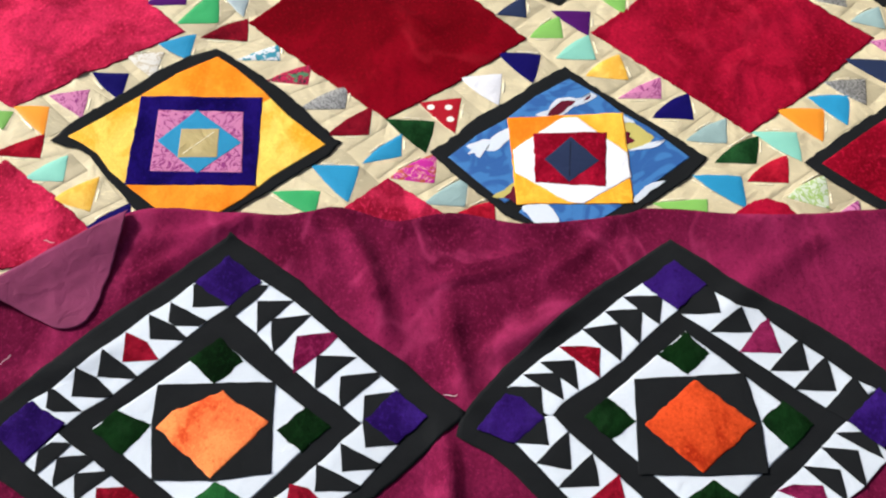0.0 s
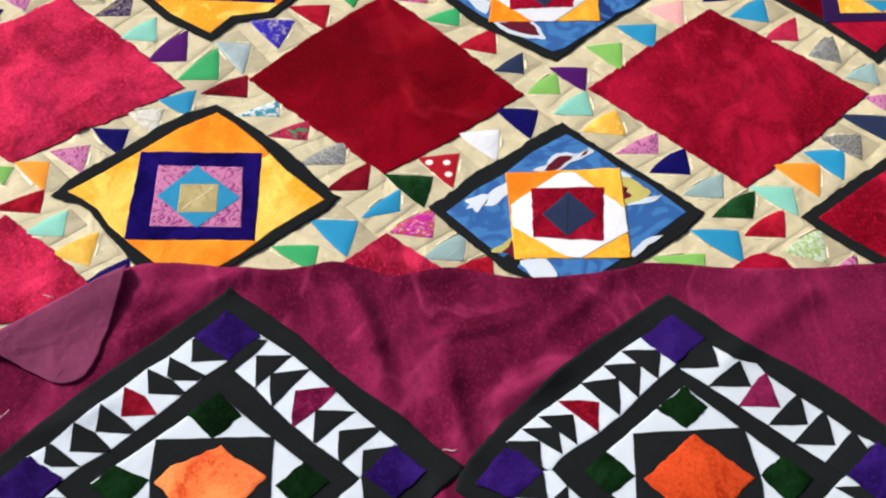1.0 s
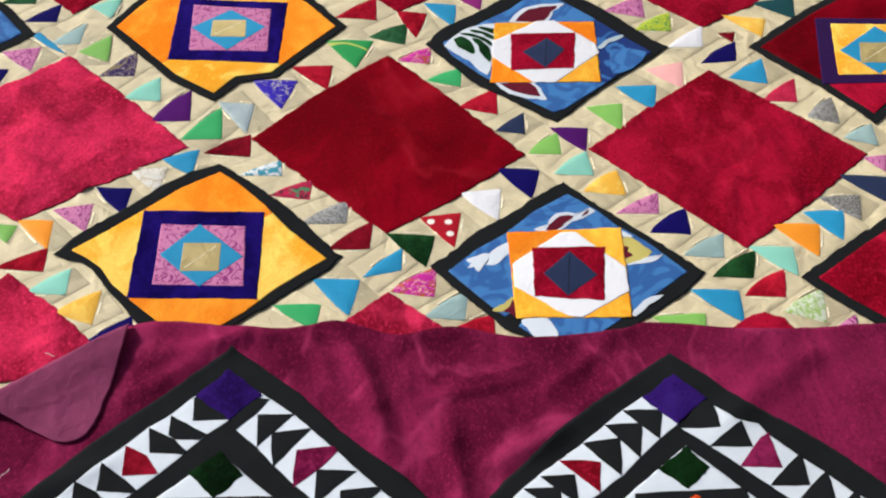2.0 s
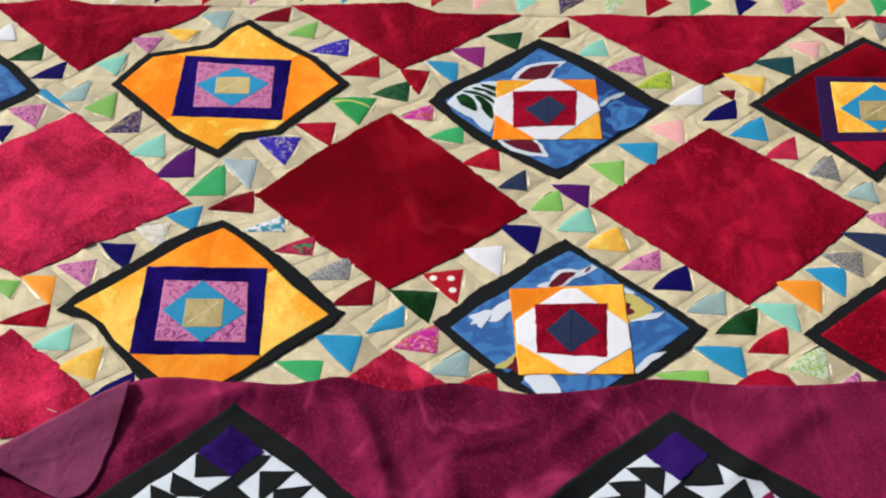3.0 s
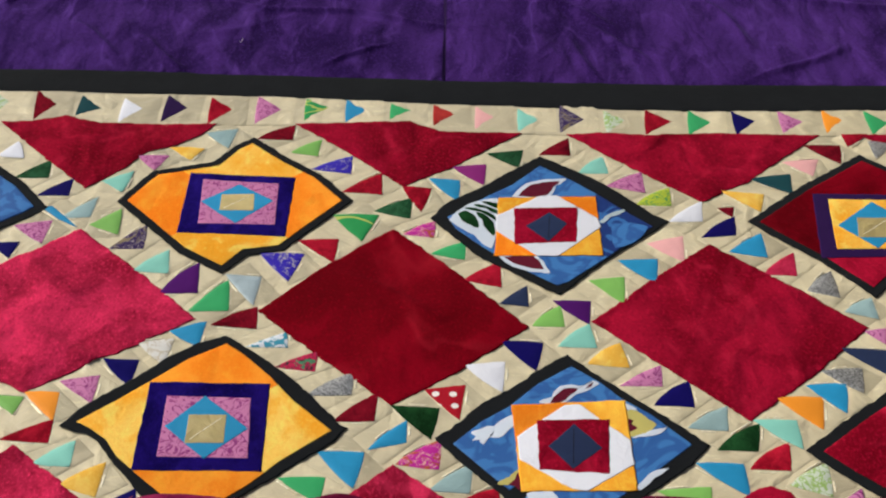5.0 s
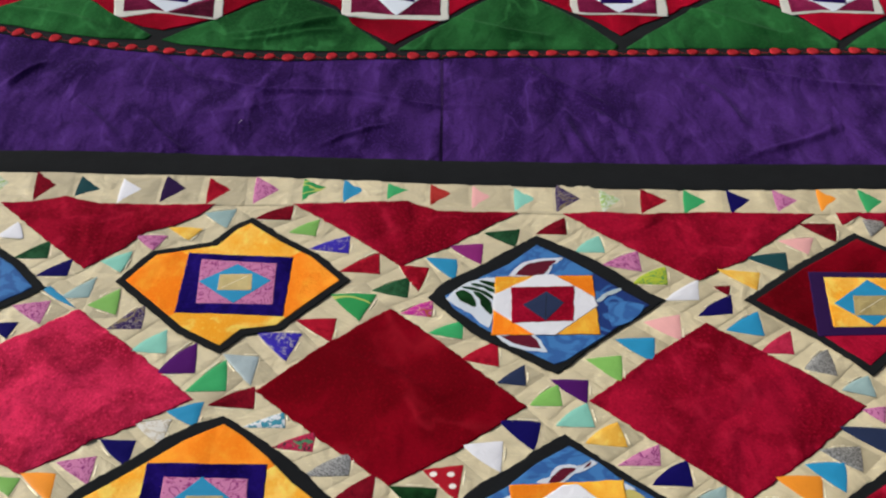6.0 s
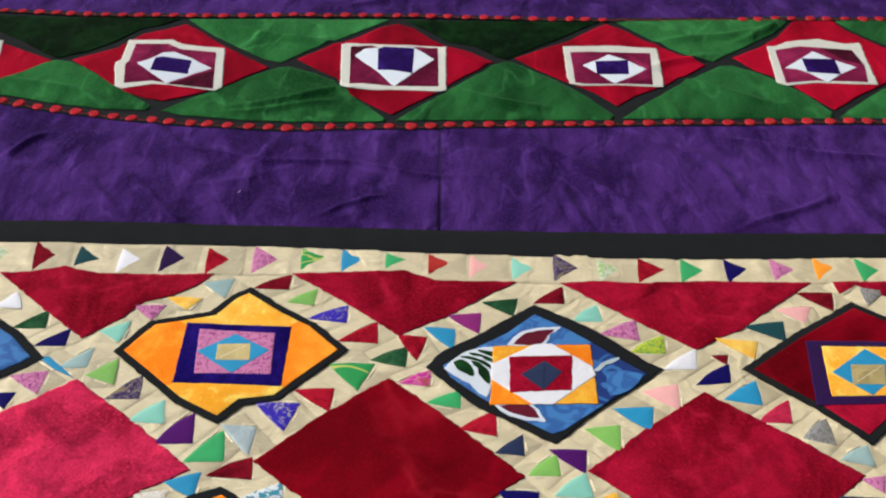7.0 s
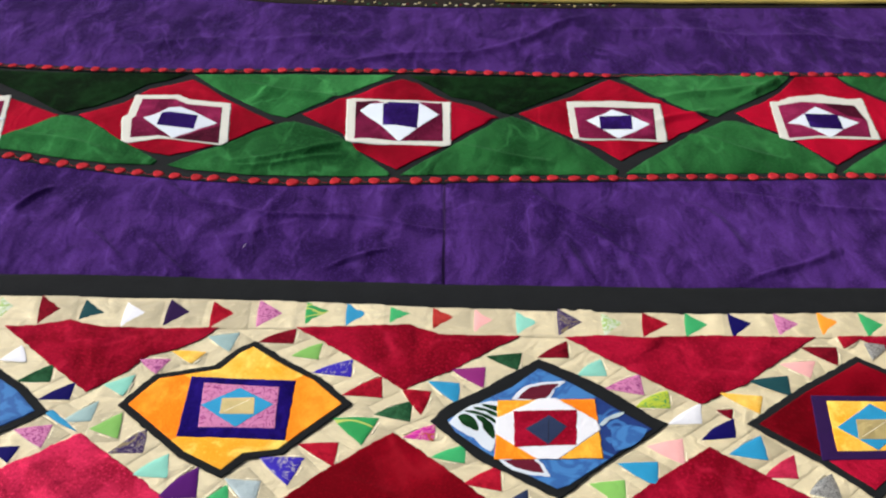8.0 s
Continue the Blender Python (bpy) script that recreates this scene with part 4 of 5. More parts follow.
ikat_mark(block, IKAT_YELLOW, [(0.2678, 1.562), (0.2842, 1.561), (0.2995, 1.543), (0.311, 1.531), (0.2938, 1.513), (0.2702, 1.506), (0.2661, 1.525)], 6.60)
ikat_mark(block, IKAT_MAROON, [(0.2679, 1.544), (0.277, 1.54), (0.2736, 1.532), (0.2814, 1.524), (0.2695, 1.516), (0.2662, 1.508)], 6.90)
ikat_mark(block, WHITE_COTTON, [(0.2708, 1.503), (0.2921, 1.513), (0.3118, 1.522), (0.3285, 1.526), (0.3088, 1.51), (0.2829, 1.506)], 6.75)
ikat_mark(block, WHITE_COTTON, [(0.2654, 1.581), (0.2853, 1.564), (0.2682, 1.565)], 6.50)
ikat_mark(block, WHITE_COTTON, [(0.1089, 1.391), (0.1457, 1.396), (0.1538, 1.381), (0.1607, 1.361), (0.1436, 1.357), (0.1253, 1.36)], 6.60)
ikat_mark(block, WHITE_COTTON, [(0.2675, 1.401), (0.283, 1.424), (0.3036, 1.439), (0.3196, 1.442), (0.2977, 1.423), (0.2721, 1.397)], 6.60)
ikat_mark(block, IKAT_YELLOW, [(0.0671, 1.411), (0.0856, 1.424), (0.0993, 1.439), (0.0996, 1.403), (0.0851, 1.409)], 6.50)
ikat_mark(block, IKAT_MAROON, [(0.0834, 1.409), (0.092, 1.42), (0.0999, 1.433), (0.1002, 1.397), (0.0915, 1.406)], 6.80)
block = blue_block(
    [(-0.0355, 2.058), (-0.0068, 2.108), (0.0631, 2.162), (0.118, 2.214), (0.1722, 2.261), (0.2261, 2.221), (0.2766, 2.182), (0.3337, 2.119), (0.37, 2.074), (0.395, 2.053), (0.3634, 2.021), (0.3076, 1.971), (0.253, 1.918), (0.2101, 1.867), (0.1845, 1.843), (0.1616, 1.858), (0.106, 1.906), (0.058, 1.939), (0.0092, 1.999)],
    [(-0.0048, 2.063), (0.0621, 2.122), (0.1161, 2.166), (0.1704, 2.228), (0.2234, 2.184), (0.2724, 2.135), (0.3194, 2.083), (0.3634, 2.037), (0.3314, 2.006), (0.2753, 1.947), (0.2012, 1.877), (0.1814, 1.868), (0.1068, 1.927), (0.0588, 1.973), (0.0093, 2.028)],
    [(0.089, 2.122), (0.268, 2.127), (0.267, 1.949), (0.077, 1.948)],
    [(0.083, 2.066), (0.164, 2.127), (0.196, 2.129), (0.266, 2.061), (0.271, 2.034), (0.188, 1.947), (0.152, 1.947), (0.08, 2.021)],
    [(0.116, 2.089), (0.232, 2.092), (0.223, 1.988), (0.114, 1.981)],
    [(0.135, 2.034), (0.18, 2.076), (0.21, 2.041), (0.173, 1.987)],
    (1, 3), IKAT_DARK)
ikat_mark(block, WHITE_COTTON, [(-0.002, 2.053), (0.034, 2.103), (0.087, 2.121), (0.08, 2.004), (0.072, 1.97), (0.041, 2.011)], 6.6)
ikat_mark(block, WHITE_COTTON, [(0.115, 2.127), (0.143, 2.17), (0.218, 2.185), (0.195, 2.16), (0.185, 2.127)], 6.6)
ikat_mark(block, IKAT_MAROON, [(0.125, 2.129), (0.151, 2.164), (0.204, 2.176), (0.19, 2.156), (0.177, 2.13)], 6.9)
ikat_mark(block, WHITE_COTTON, [(0.084, 1.95), (0.15, 1.952), (0.171, 1.9), (0.107, 1.918)], 6.6)
ikat_mark(block, IKAT_MAROON, [(0.093, 1.945), (0.146, 1.947), (0.161, 1.91), (0.111, 1.927)], 6.9)
ikat_mark(block, IKAT, [(0.29, 2.036), (0.325, 2.048), (0.355, 2.035), (0.325, 1.99), (0.29, 1.971)], 6.6)
ikat_mark(block, SILVER_BLUE, [(0.268, 2.051), (0.2864, 2.073), (0.3179, 2.089), (0.3172, 2.082), (0.2909, 2.066), (0.2736, 2.046)], 6.6)
ikat_mark(block, DARK_GREEN, [(0.014, 2.073), (0.026, 2.081), (0.039, 2.073), (0.05, 2.049), (0.05, 2.03), (0.035, 2.038), (0.021, 2.052)], 6.9)
ikat_mark(block, DARK_GREEN, [(0.047, 2.076), (0.058, 2.074), (0.074, 2.055), (0.081, 2.027), (0.077, 2.006), (0.067, 2.023), (0.057, 2.055)], 6.9)
ikat_mark(block, DARK_GREEN, [(0.026, 2.092), (0.045, 2.09), (0.071, 2.076), (0.085, 2.056), (0.084, 2.049), (0.068, 2.068), (0.045, 2.082), (0.028, 2.086)], 6.9)
ikat_mark(block, DARK_GREEN, [(0.043, 2.102), (0.064, 2.097), (0.086, 2.082), (0.086, 2.071), (0.066, 2.087), (0.043, 2.097)], 6.9)
ikat_mark(block, DARK_GREEN, [(0.058, 2.11), (0.087, 2.103), (0.087, 2.09), (0.068, 2.1)], 6.9)
edge_block([(0.526, 1.48), (0.612, 1.554), (0.707, 1.629), (0.751, 1.538), (0.797, 1.485), (0.723, 1.434), (0.642, 1.366), (0.582, 1.42)], RED_VELVET)
edge_block([(-0.734, 2.087), (-0.793, 2.166), (-0.868, 2.233), (-0.909, 2.165), (-0.968, 2.085), (-0.87, 2.019), (-0.809, 2.018), (-0.766, 2.053)], IKAT)

# ---- white-framed blocks of the green border ----
framed_block([(-0.9746, 3.416), (-0.8702, 3.492), (-0.8187, 3.585), (-0.762, 3.617), (-0.7096, 3.652), (-0.6578, 3.597), (-0.6013, 3.522), (-0.5312, 3.448), (-0.452, 3.365), (-0.5011, 3.319), (-0.5636, 3.243), (-0.6285, 3.199), (-0.6938, 3.166), (-0.7392, 3.183), (-0.803, 3.222), (-0.8474, 3.266), (-0.8882, 3.324)],
    [(-0.8487, 3.54), (-0.729, 3.54), (-0.6987, 3.512), (-0.5829, 3.488), (-0.5587, 3.24), (-0.5749, 3.221), (-0.6942, 3.255), (-0.7387, 3.263), (-0.8122, 3.234), (-0.8313, 3.251), (-0.8564, 3.392), (-0.8442, 3.414)],
    [(-0.8249, 3.512), (-0.7368, 3.513), (-0.7015, 3.481), (-0.6034, 3.461), (-0.5804, 3.231), (-0.6956, 3.263), (-0.742, 3.282), (-0.8115, 3.268), (-0.8293, 3.383), (-0.8224, 3.401)],
    [(-0.7993, 3.389), (-0.7658, 3.418), (-0.7425, 3.456), (-0.7133, 3.461), (-0.6621, 3.421), (-0.6007, 3.356), (-0.6515, 3.305), (-0.7025, 3.262), (-0.74, 3.312)],
    [(-0.7572, 3.42), (-0.7378, 3.429), (-0.6597, 3.406), (-0.6559, 3.316), (-0.707, 3.332), (-0.7577, 3.346)],
    [(-0.692, 3.259), (-0.6438, 3.303), (-0.5959, 3.342), (-0.5803, 3.231)])
framed_block([(-0.3863, 3.422), (-0.3095, 3.501), (-0.2365, 3.559), (-0.1773, 3.624), (-0.1282, 3.657), (-0.0836, 3.626), (-0.0286, 3.54), (0.0096, 3.502), (0.0697, 3.466), (0.1308, 3.397), (0.0524, 3.311), (-0.02, 3.21), (-0.0826, 3.143), (-0.1271, 3.089), (-0.1878, 3.152), (-0.2323, 3.2), (-0.2742, 3.302), (-0.329, 3.356)],
    [(-0.2733, 3.506), (-0.2574, 3.521), (-0.0816, 3.503), (-0.0117, 3.492), (0.0065, 3.497), (0.0056, 3.221), (-0.0058, 3.215), (-0.1339, 3.224), (-0.2478, 3.227), (-0.2623, 3.252)],
    [(-0.2484, 3.496), (-0.1956, 3.504), (-0.1568, 3.481), (-0.089, 3.494), (-0.0162, 3.48), (-0.0144, 3.243), (-0.1346, 3.247), (-0.2071, 3.265), (-0.2399, 3.262)],
    [(-0.2346, 3.435), (-0.2097, 3.479), (-0.1722, 3.487), (-0.0813, 3.489), (-0.0507, 3.448), (-0.025, 3.408), (-0.0786, 3.324), (-0.1258, 3.241), (-0.174, 3.339)],
    [(-0.1749, 3.478), (-0.1572, 3.493), (-0.0782, 3.48), (-0.0815, 3.32), (-0.1374, 3.341), (-0.1711, 3.342)],
    [(-0.2481, 3.491), (-0.1956, 3.503), (-0.2329, 3.432), (-0.2439, 3.386)])
framed_block([(0.1854, 3.424), (0.2356, 3.466), (0.3311, 3.533), (0.3904, 3.598), (0.4476, 3.656), (0.4927, 3.611), (0.5454, 3.534), (0.5982, 3.473), (0.6817, 3.382), (0.62, 3.315), (0.5536, 3.254), (0.4749, 3.195), (0.4262, 3.137), (0.3777, 3.214), (0.3113, 3.274), (0.2437, 3.349)],
    [(0.3176, 3.497), (0.4652, 3.501), (0.5676, 3.482), (0.5549, 3.244), (0.4389, 3.256), (0.3452, 3.251), (0.3175, 3.263), (0.3143, 3.314)],
    [(0.3342, 3.457), (0.3858, 3.462), (0.5439, 3.451), (0.5281, 3.258), (0.4397, 3.264), (0.3533, 3.262), (0.3323, 3.268)],
    [(0.3599, 3.372), (0.4033, 3.41), (0.4335, 3.443), (0.4773, 3.406), (0.5218, 3.347), (0.472, 3.296), (0.4324, 3.263), (0.3883, 3.329)],
    [(0.3947, 3.397), (0.4801, 3.405), (0.4743, 3.316), (0.3913, 3.315)])
framed_block([(0.7597, 3.43), (0.8439, 3.495), (0.9024, 3.559), (0.9556, 3.65), (0.9807, 3.694), (1.073, 3.695), (1.099, 3.61), (1.174, 3.494), (1.252, 3.386), (1.113, 3.266), (1.024, 3.186), (0.9552, 3.117), (0.9122, 3.192), (0.8719, 3.269), (0.8381, 3.315), (0.8012, 3.35)],
    [(0.8623, 3.497), (0.8865, 3.497), (0.9185, 3.527), (1.007, 3.547), (1.076, 3.514), (1.116, 3.522), (1.099, 3.261), (1.014, 3.262), (0.944, 3.27), (0.8677, 3.25), (0.8436, 3.272)],
    [(0.8796, 3.47), (0.9499, 3.496), (1.008, 3.485), (1.083, 3.47), (1.092, 3.369), (1.076, 3.273), (0.9469, 3.283), (0.8667, 3.266), (0.8704, 3.332)],
    [(0.8811, 3.355), (0.9317, 3.412), (0.977, 3.462), (1.014, 3.414), (1.069, 3.361), (1.022, 3.324), (0.9741, 3.27), (0.9412, 3.322), (0.9104, 3.348)],
    [(0.9374, 3.418), (1.023, 3.41), (1.018, 3.319), (0.9343, 3.331)],
    [(1, 3.484), (1.083, 3.469), (1.09, 3.379), (1.049, 3.404)])
framed_block([(-1.569, 3.412), (-1.374, 3.654), (-1.026, 3.413), (-1.206, 3.118)],
    [(-1.474, 3.508), (-1.186, 3.539), (-1.139, 3.254), (-1.416, 3.267)], [(-1.448, 3.476), (-1.193, 3.499), (-1.161, 3.283), (-1.408, 3.296)],
    [(-1.394, 3.379), (-1.303, 3.471), (-1.158, 3.38), (-1.265, 3.292)], [(-1.349, 3.425), (-1.243, 3.418), (-1.224, 3.343), (-1.329, 3.35)])


# ---- the pattern carried on towards both sides of the cover ----
for x in (-1.24, 1.04):
    velvet_diamond(RED_VELVET, (x - 0.235, 1.81), (x, 2.03), (x + 0.235, 1.81), (x, 1.58))
    velvet_diamond(RED_VELVET, (x - 0.24, 2.345), (x + 0.24, 2.345), (x, 2.14))
for x, y in ((-0.95, 1.53), (1.33, 1.50), (1.33, 2.07), (-1.50, 2.08), (-1.50, 1.53)):
    w = min(0.225, 1.6 - abs(x))
    edge_block([(x - w, y), (x, y + 0.215), (x + w, y), (x, y - 0.215)], IKAT if x < 0 else RED_VELVET)

# ---- green triangles between the framed blocks, and the beaded trims ----
patch("green_triangle", GREEN_VELVET, green_border, [(-0.692, 3.114), (-0.6262, 3.183), (-0.5628, 3.237), (-0.5, 3.309), (-0.4329, 3.366), (-0.4041, 3.373), (-0.3423, 3.338), (-0.2804, 3.286), (-0.2171, 3.178), (-0.1431, 3.072), (-0.1425, 3.056), (-0.2652, 3.052), (-0.4706, 3.058), (-0.6394, 3.088)], 2.6, puff=0.002)
patch("green_triangle", GREEN_VELVET, green_border, [(-0.118, 3.06), (-0.0616, 3.137), (0.0084, 3.221), (0.0817, 3.32), (0.1424, 3.39), (0.1653, 3.405), (0.194, 3.384), (0.27, 3.304), (0.3484, 3.204), (0.4136, 3.084), (0.4046, 3.063)], 2.6, puff=0.002)
patch("green_triangle", GREEN_VELVET, green_border, [(0.4299, 3.069), (0.4981, 3.155), (0.5815, 3.249), (0.666, 3.33), (0.7176, 3.376), (0.7477, 3.379), (0.7994, 3.34), (0.847, 3.287), (0.9109, 3.186), (0.9473, 3.102), (0.9371, 3.07)], 2.6, puff=0.002)
patch("green_triangle", GREEN_VELVET, green_border, [(-1.22, 3.237), (-1.15, 3.294), (-1.092, 3.348), (-1.046, 3.402), (-1.012, 3.417), (-0.9715, 3.402), (-0.9353, 3.372), (-0.8404, 3.267), (-0.7865, 3.21), (-0.72, 3.139), (-0.7273, 3.117), (-0.8392, 3.122), (-0.9738, 3.161), (-1.081, 3.197), (-1.218, 3.23)], 2.6, puff=0.002)
patch("green_triangle", GREEN_DEEP, green_border, [(-1.365, 3.731), (-1.103, 3.707), (-0.7271, 3.693), (-0.7751, 3.648), (-0.8322, 3.616), (-0.8792, 3.538), (-0.9414, 3.47), (-1.015, 3.428), (-1.06, 3.463), (-1.141, 3.545), (-1.282, 3.662)], 2.6, puff=0.002)
patch("green_triangle", GREEN_LIT_NAP, green_border, [(-0.7106, 3.689), (-0.465, 3.689), (-0.148, 3.687), (-0.2234, 3.608), (-0.2967, 3.538), (-0.3539, 3.485), (-0.4151, 3.411), (-0.4244, 3.399), (-0.4679, 3.418), (-0.5531, 3.503), (-0.6424, 3.598)], 2.6, puff=0.002)
patch("green_triangle", GREEN_DEEP, green_border, [(-0.1083, 3.682), (0.1682, 3.674), (0.4283, 3.669), (0.3768, 3.62), (0.3011, 3.542), (0.221, 3.475), (0.1657, 3.417), (0.1438, 3.429), (0.0856, 3.502), (0.0097, 3.533), (-0.0366, 3.599)], 2.6, puff=0.002)
patch("green_triangle", GREEN_LIT_NAP, green_border, [(0.4692, 3.683), (0.5659, 3.697), (0.9611, 3.706), (0.9463, 3.659), (0.9004, 3.587), (0.8166, 3.511), (0.7356, 3.438), (0.7075, 3.404), (0.6646, 3.417), (0.5875, 3.506), (0.5226, 3.6)], 2.6, puff=0.002)
patch("green_triangle", GREEN_VELVET, green_border, [(0.953, 3.069), (0.993, 3.119), (1.05, 3.18), (1.105, 3.239), (1.244, 3.36), (1.241, 3.069)], 2.6, puff=0.002)
patch("green_triangle", GREEN_VELVET, green_border, [(1.083, 3.684), (1.11, 3.615), (1.179, 3.514), (1.262, 3.396), (1.364, 3.462), (1.529, 3.685)], 2.6, puff=0.002)
patch("green_triangle", GREEN_VELVET, green_border, [(1.27, 3.09), (1.29, 3.36), (1.59, 3.20), (1.59, 3.09)], 2.6, puff=0.002)
patch("red_diamond", SCARLET, green_border, [(1.31, 3.395), (1.59, 3.65), (1.59, 3.225)], 2.8, puff=0.0012)
patch("green_triangle", GREEN_VELVET, green_border, [(-1.59, 3.2), (-1.588, 3.394), (-1.22, 3.19)], 2.6, puff=0.002)
patch("green_triangle", GREEN_LIT_NAP, green_border, [(-1.6, 3.735), (-1.40, 3.735), (-1.6, 3.41)], 2.6, puff=0.002)


def bead_mesh():
    """An embroidered leaf-shaped bead, blunt at one end."""
    bm = bmesh.new()
    bmesh.ops.create_uvsphere(bm, u_segments=12, v_segments=6, radius=1)
    for v in bm.verts:
        v.co.x *= 0.0155
        v.co.y *= 0.0180 * (1 - 0.25 * v.co.x / 0.0155)
        v.co.z *= 0.003
    me = bpy.data.meshes.new("bead")
    for face in bm.faces:
        face.smooth = True
    bm.to_mesh(me)
    bm.free()
    me.materials.append(BEAD_RED)
    return me


def vine(trim, curve, y_shift, x0, x1):
    """The thin red stitch that winds between the beads."""
    bm = bmesh.new()
    n = int((x1 - x0) / 0.006)
    rows = []
    for i in range(n + 1):
        x = x0 + (x1 - x0) * i / n
        y = along(curve, x) + y_shift + 0.006 * math.sin(2 * math.pi * (x - x0) / 0.0480)
        z = lie(x, y) + 5.2 * STEP
        rows.append([bm.verts.new((x, y - 0.0012, z)), bm.verts.new((x, y, z + 0.0008)), bm.verts.new((x, y + 0.0012, z))])
    for r, q in zip(rows, rows[1:]):
        bm.faces.new((r[0], q[0], q[1], r[1]))
        bm.faces.new((r[1], q[1], q[2], r[2]))
    linked("stitch", bm, BEAD_RED, trim)


BEAD = bead_mesh()
for curve, shift, high in ((TRIM_LOW, 0.0, 1.0), (TRIM_TOP, 0.0, 0.8)):
    low, top = [(x, y - 0.017 * high) for x, y in curve], [(x, y + 0.017 * high) for x, y in curve]
    trim = band("beaded_trim", BLACK, cover, low, top, -1.61, 1.61, 4.4, label="black ribbon trim embroidered with red beads")
    vine(trim, curve, shift, -1.58, 1.58)
    for i in range(66):
        x = -1.57 + 0.0480 * i + random.uniform(-0.004, 0.004)
        y = along(curve, x) + shift + random.uniform(-0.002, 0.002)
        if curve is TRIM_TOP and 0.47 < x < 0.80:
            continue
        b = new("bead", BEAD)
        b.parent = trim
        b.location = (x, y, lie(x, y) + 5.8 * STEP)
        b.rotation_euler[2] = radians(random.uniform(-20, 25))
        b.scale = (random.uniform(0.85, 1.1), random.uniform(0.8, 1.1) * (0.92 if curve is TRIM_TOP else 1.1 - 0.2 * smooth(x, -0.6, 0.3)), 1)

# small embroidered flowers on the dark braid
for i in range(52):
    x = -0.42 + 0.0185 * i + random.uniform(-0.006, 0.006)
    y = along(COVER_TOP, x) + random.uniform(0.016, 0.042)
    w, h, tilt = random.uniform(0.003, 0.006), random.uniform(0.004, 0.008), random.uniform(-0.006, 0.006)
    patch("flower_stitch", random.choice((GOLD, GOLD, GOLD, CREAM, WINE, FOREST)), edging, [(x - w, y - h), (x + w, y - h * 0.6), (x + w + tilt, y + h), (x - w * 0.6 + tilt, y + h * 0.7)], 4.2, rough=0.0006, puff=0.0006, pitch=0.005)

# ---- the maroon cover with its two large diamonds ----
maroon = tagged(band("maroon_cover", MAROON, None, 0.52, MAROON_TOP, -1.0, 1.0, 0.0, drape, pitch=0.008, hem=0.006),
                "maroon velvet patchwork cover with one corner turned back", "patchwork cover")


def flap_height(x, y):
    """The turned-back corner: rounded at the fold, settling towards its free edge."""
    d = along(MAROON_TOP, x) - y
    return drape(x, y) + 0.004 + 0.012 * math.exp(-((d - 0.03) / 0.05) ** 2) - 0.008 * math.exp(-(d / 0.008) ** 2) + ridge(x, y, -0.525, 1.245, 27, 0.065, 0.0022, 0.0016) + ridge(x, y, -0.512, 1.205, -80, 0.035, 0.005, 0.0016)


patch("turned_corner", MAROON_BACK, maroon, [(-0.4502, 1.349), (-0.4515, 1.317), (-0.4561, 1.288), (-0.4596, 1.255), (-0.4651, 1.222), (-0.4704, 1.194), (-0.477, 1.176), (-0.4879, 1.165), (-0.502, 1.161), (-0.5198, 1.164), (-0.538, 1.174), (-0.5589, 1.185), (-0.5799, 1.196), (-0.6051, 1.208), (-0.6438, 1.219), (-0.75, 1.142), (-0.608, 1.247), (-0.534, 1.307), (-0.451, 1.372)],
      1.0, flap_height, rough=0.0012, puff=0.0003, label="turned-back corner showing the pale woven underside")


def star_block(edge):
    """Large diamond: its black ground, which shows as the strips between the rings."""
    return patch("diamond_block", BLACK, maroon, edge, 4.0, drape, puff=0.0006, rough=0.0012, label="black and white patchwork diamond with an orange heart")


def sewn(name, fabric, block, corners, layer):
    """A cotton piece of a large diamond."""
    patch(name, fabric, block, corners, layer, drape, bulge=0.012 if len(corners) == 3 else 0.0, rough=0.0009, puff=0.0004)


def velvet_square(name, fabric, block, corners, layer):
    """A thick velvet piece with a frayed edge."""
    patch(name, fabric, block, corners, layer, drape, rough=0.0022, puff=0.0016, pitch=0.004)


block = star_block([(-0.3014, 1.331), (-0.2663, 1.305), (-0.2243, 1.269), (-0.1955, 1.244), (-0.1425, 1.185), (-0.0959, 1.143), (-0.0507, 1.107), (-0.0138, 1.066), (0.026, 1.028), (-0.0029, 0.9943), (-0.0341, 0.9593), (-0.0611, 0.9303), (-0.0877, 0.9048), (-0.1756, 0.8013), (-0.2585, 0.7078), (-0.4392, 0.8498), (-0.5062, 0.9048), (-0.5424, 0.9307), (-0.6221, 0.9863), (-0.5656, 1.046), (-0.5346, 1.077), (-0.5061, 1.115), (-0.4764, 1.154), (-0.4447, 1.189), (-0.4118, 1.222), (-0.3777, 1.254), (-0.3466, 1.286), (-0.3072, 1.323)])
sewn("white_strip", WHITE_COTTON, block, [(-0.3417, 1.244), (-0.372, 1.21), (-0.3972, 1.189), (-0.449, 1.128), (-0.5037, 1.062), (-0.5291, 1.044), (-0.4767, 1.009), (-0.4589, 1.03), (-0.4239, 1.057), (-0.3973, 1.086), (-0.3725, 1.112), (-0.3415, 1.148), (-0.3171, 1.177), (-0.2841, 1.208)], 5.6)
sewn("white_strip", WHITE_COTTON, block, [(-0.2519, 1.248), (-0.2029, 1.209), (-0.1785, 1.184), (-0.1405, 1.146), (-0.1134, 1.117), (-0.0846, 1.088), (-0.06, 1.065), (-0.1057, 1.014), (-0.1316, 1.038), (-0.1684, 1.068), (-0.1964, 1.096), (-0.2226, 1.123), (-0.2497, 1.155), (-0.2801, 1.184), (-0.2884, 1.213)], 5.6)
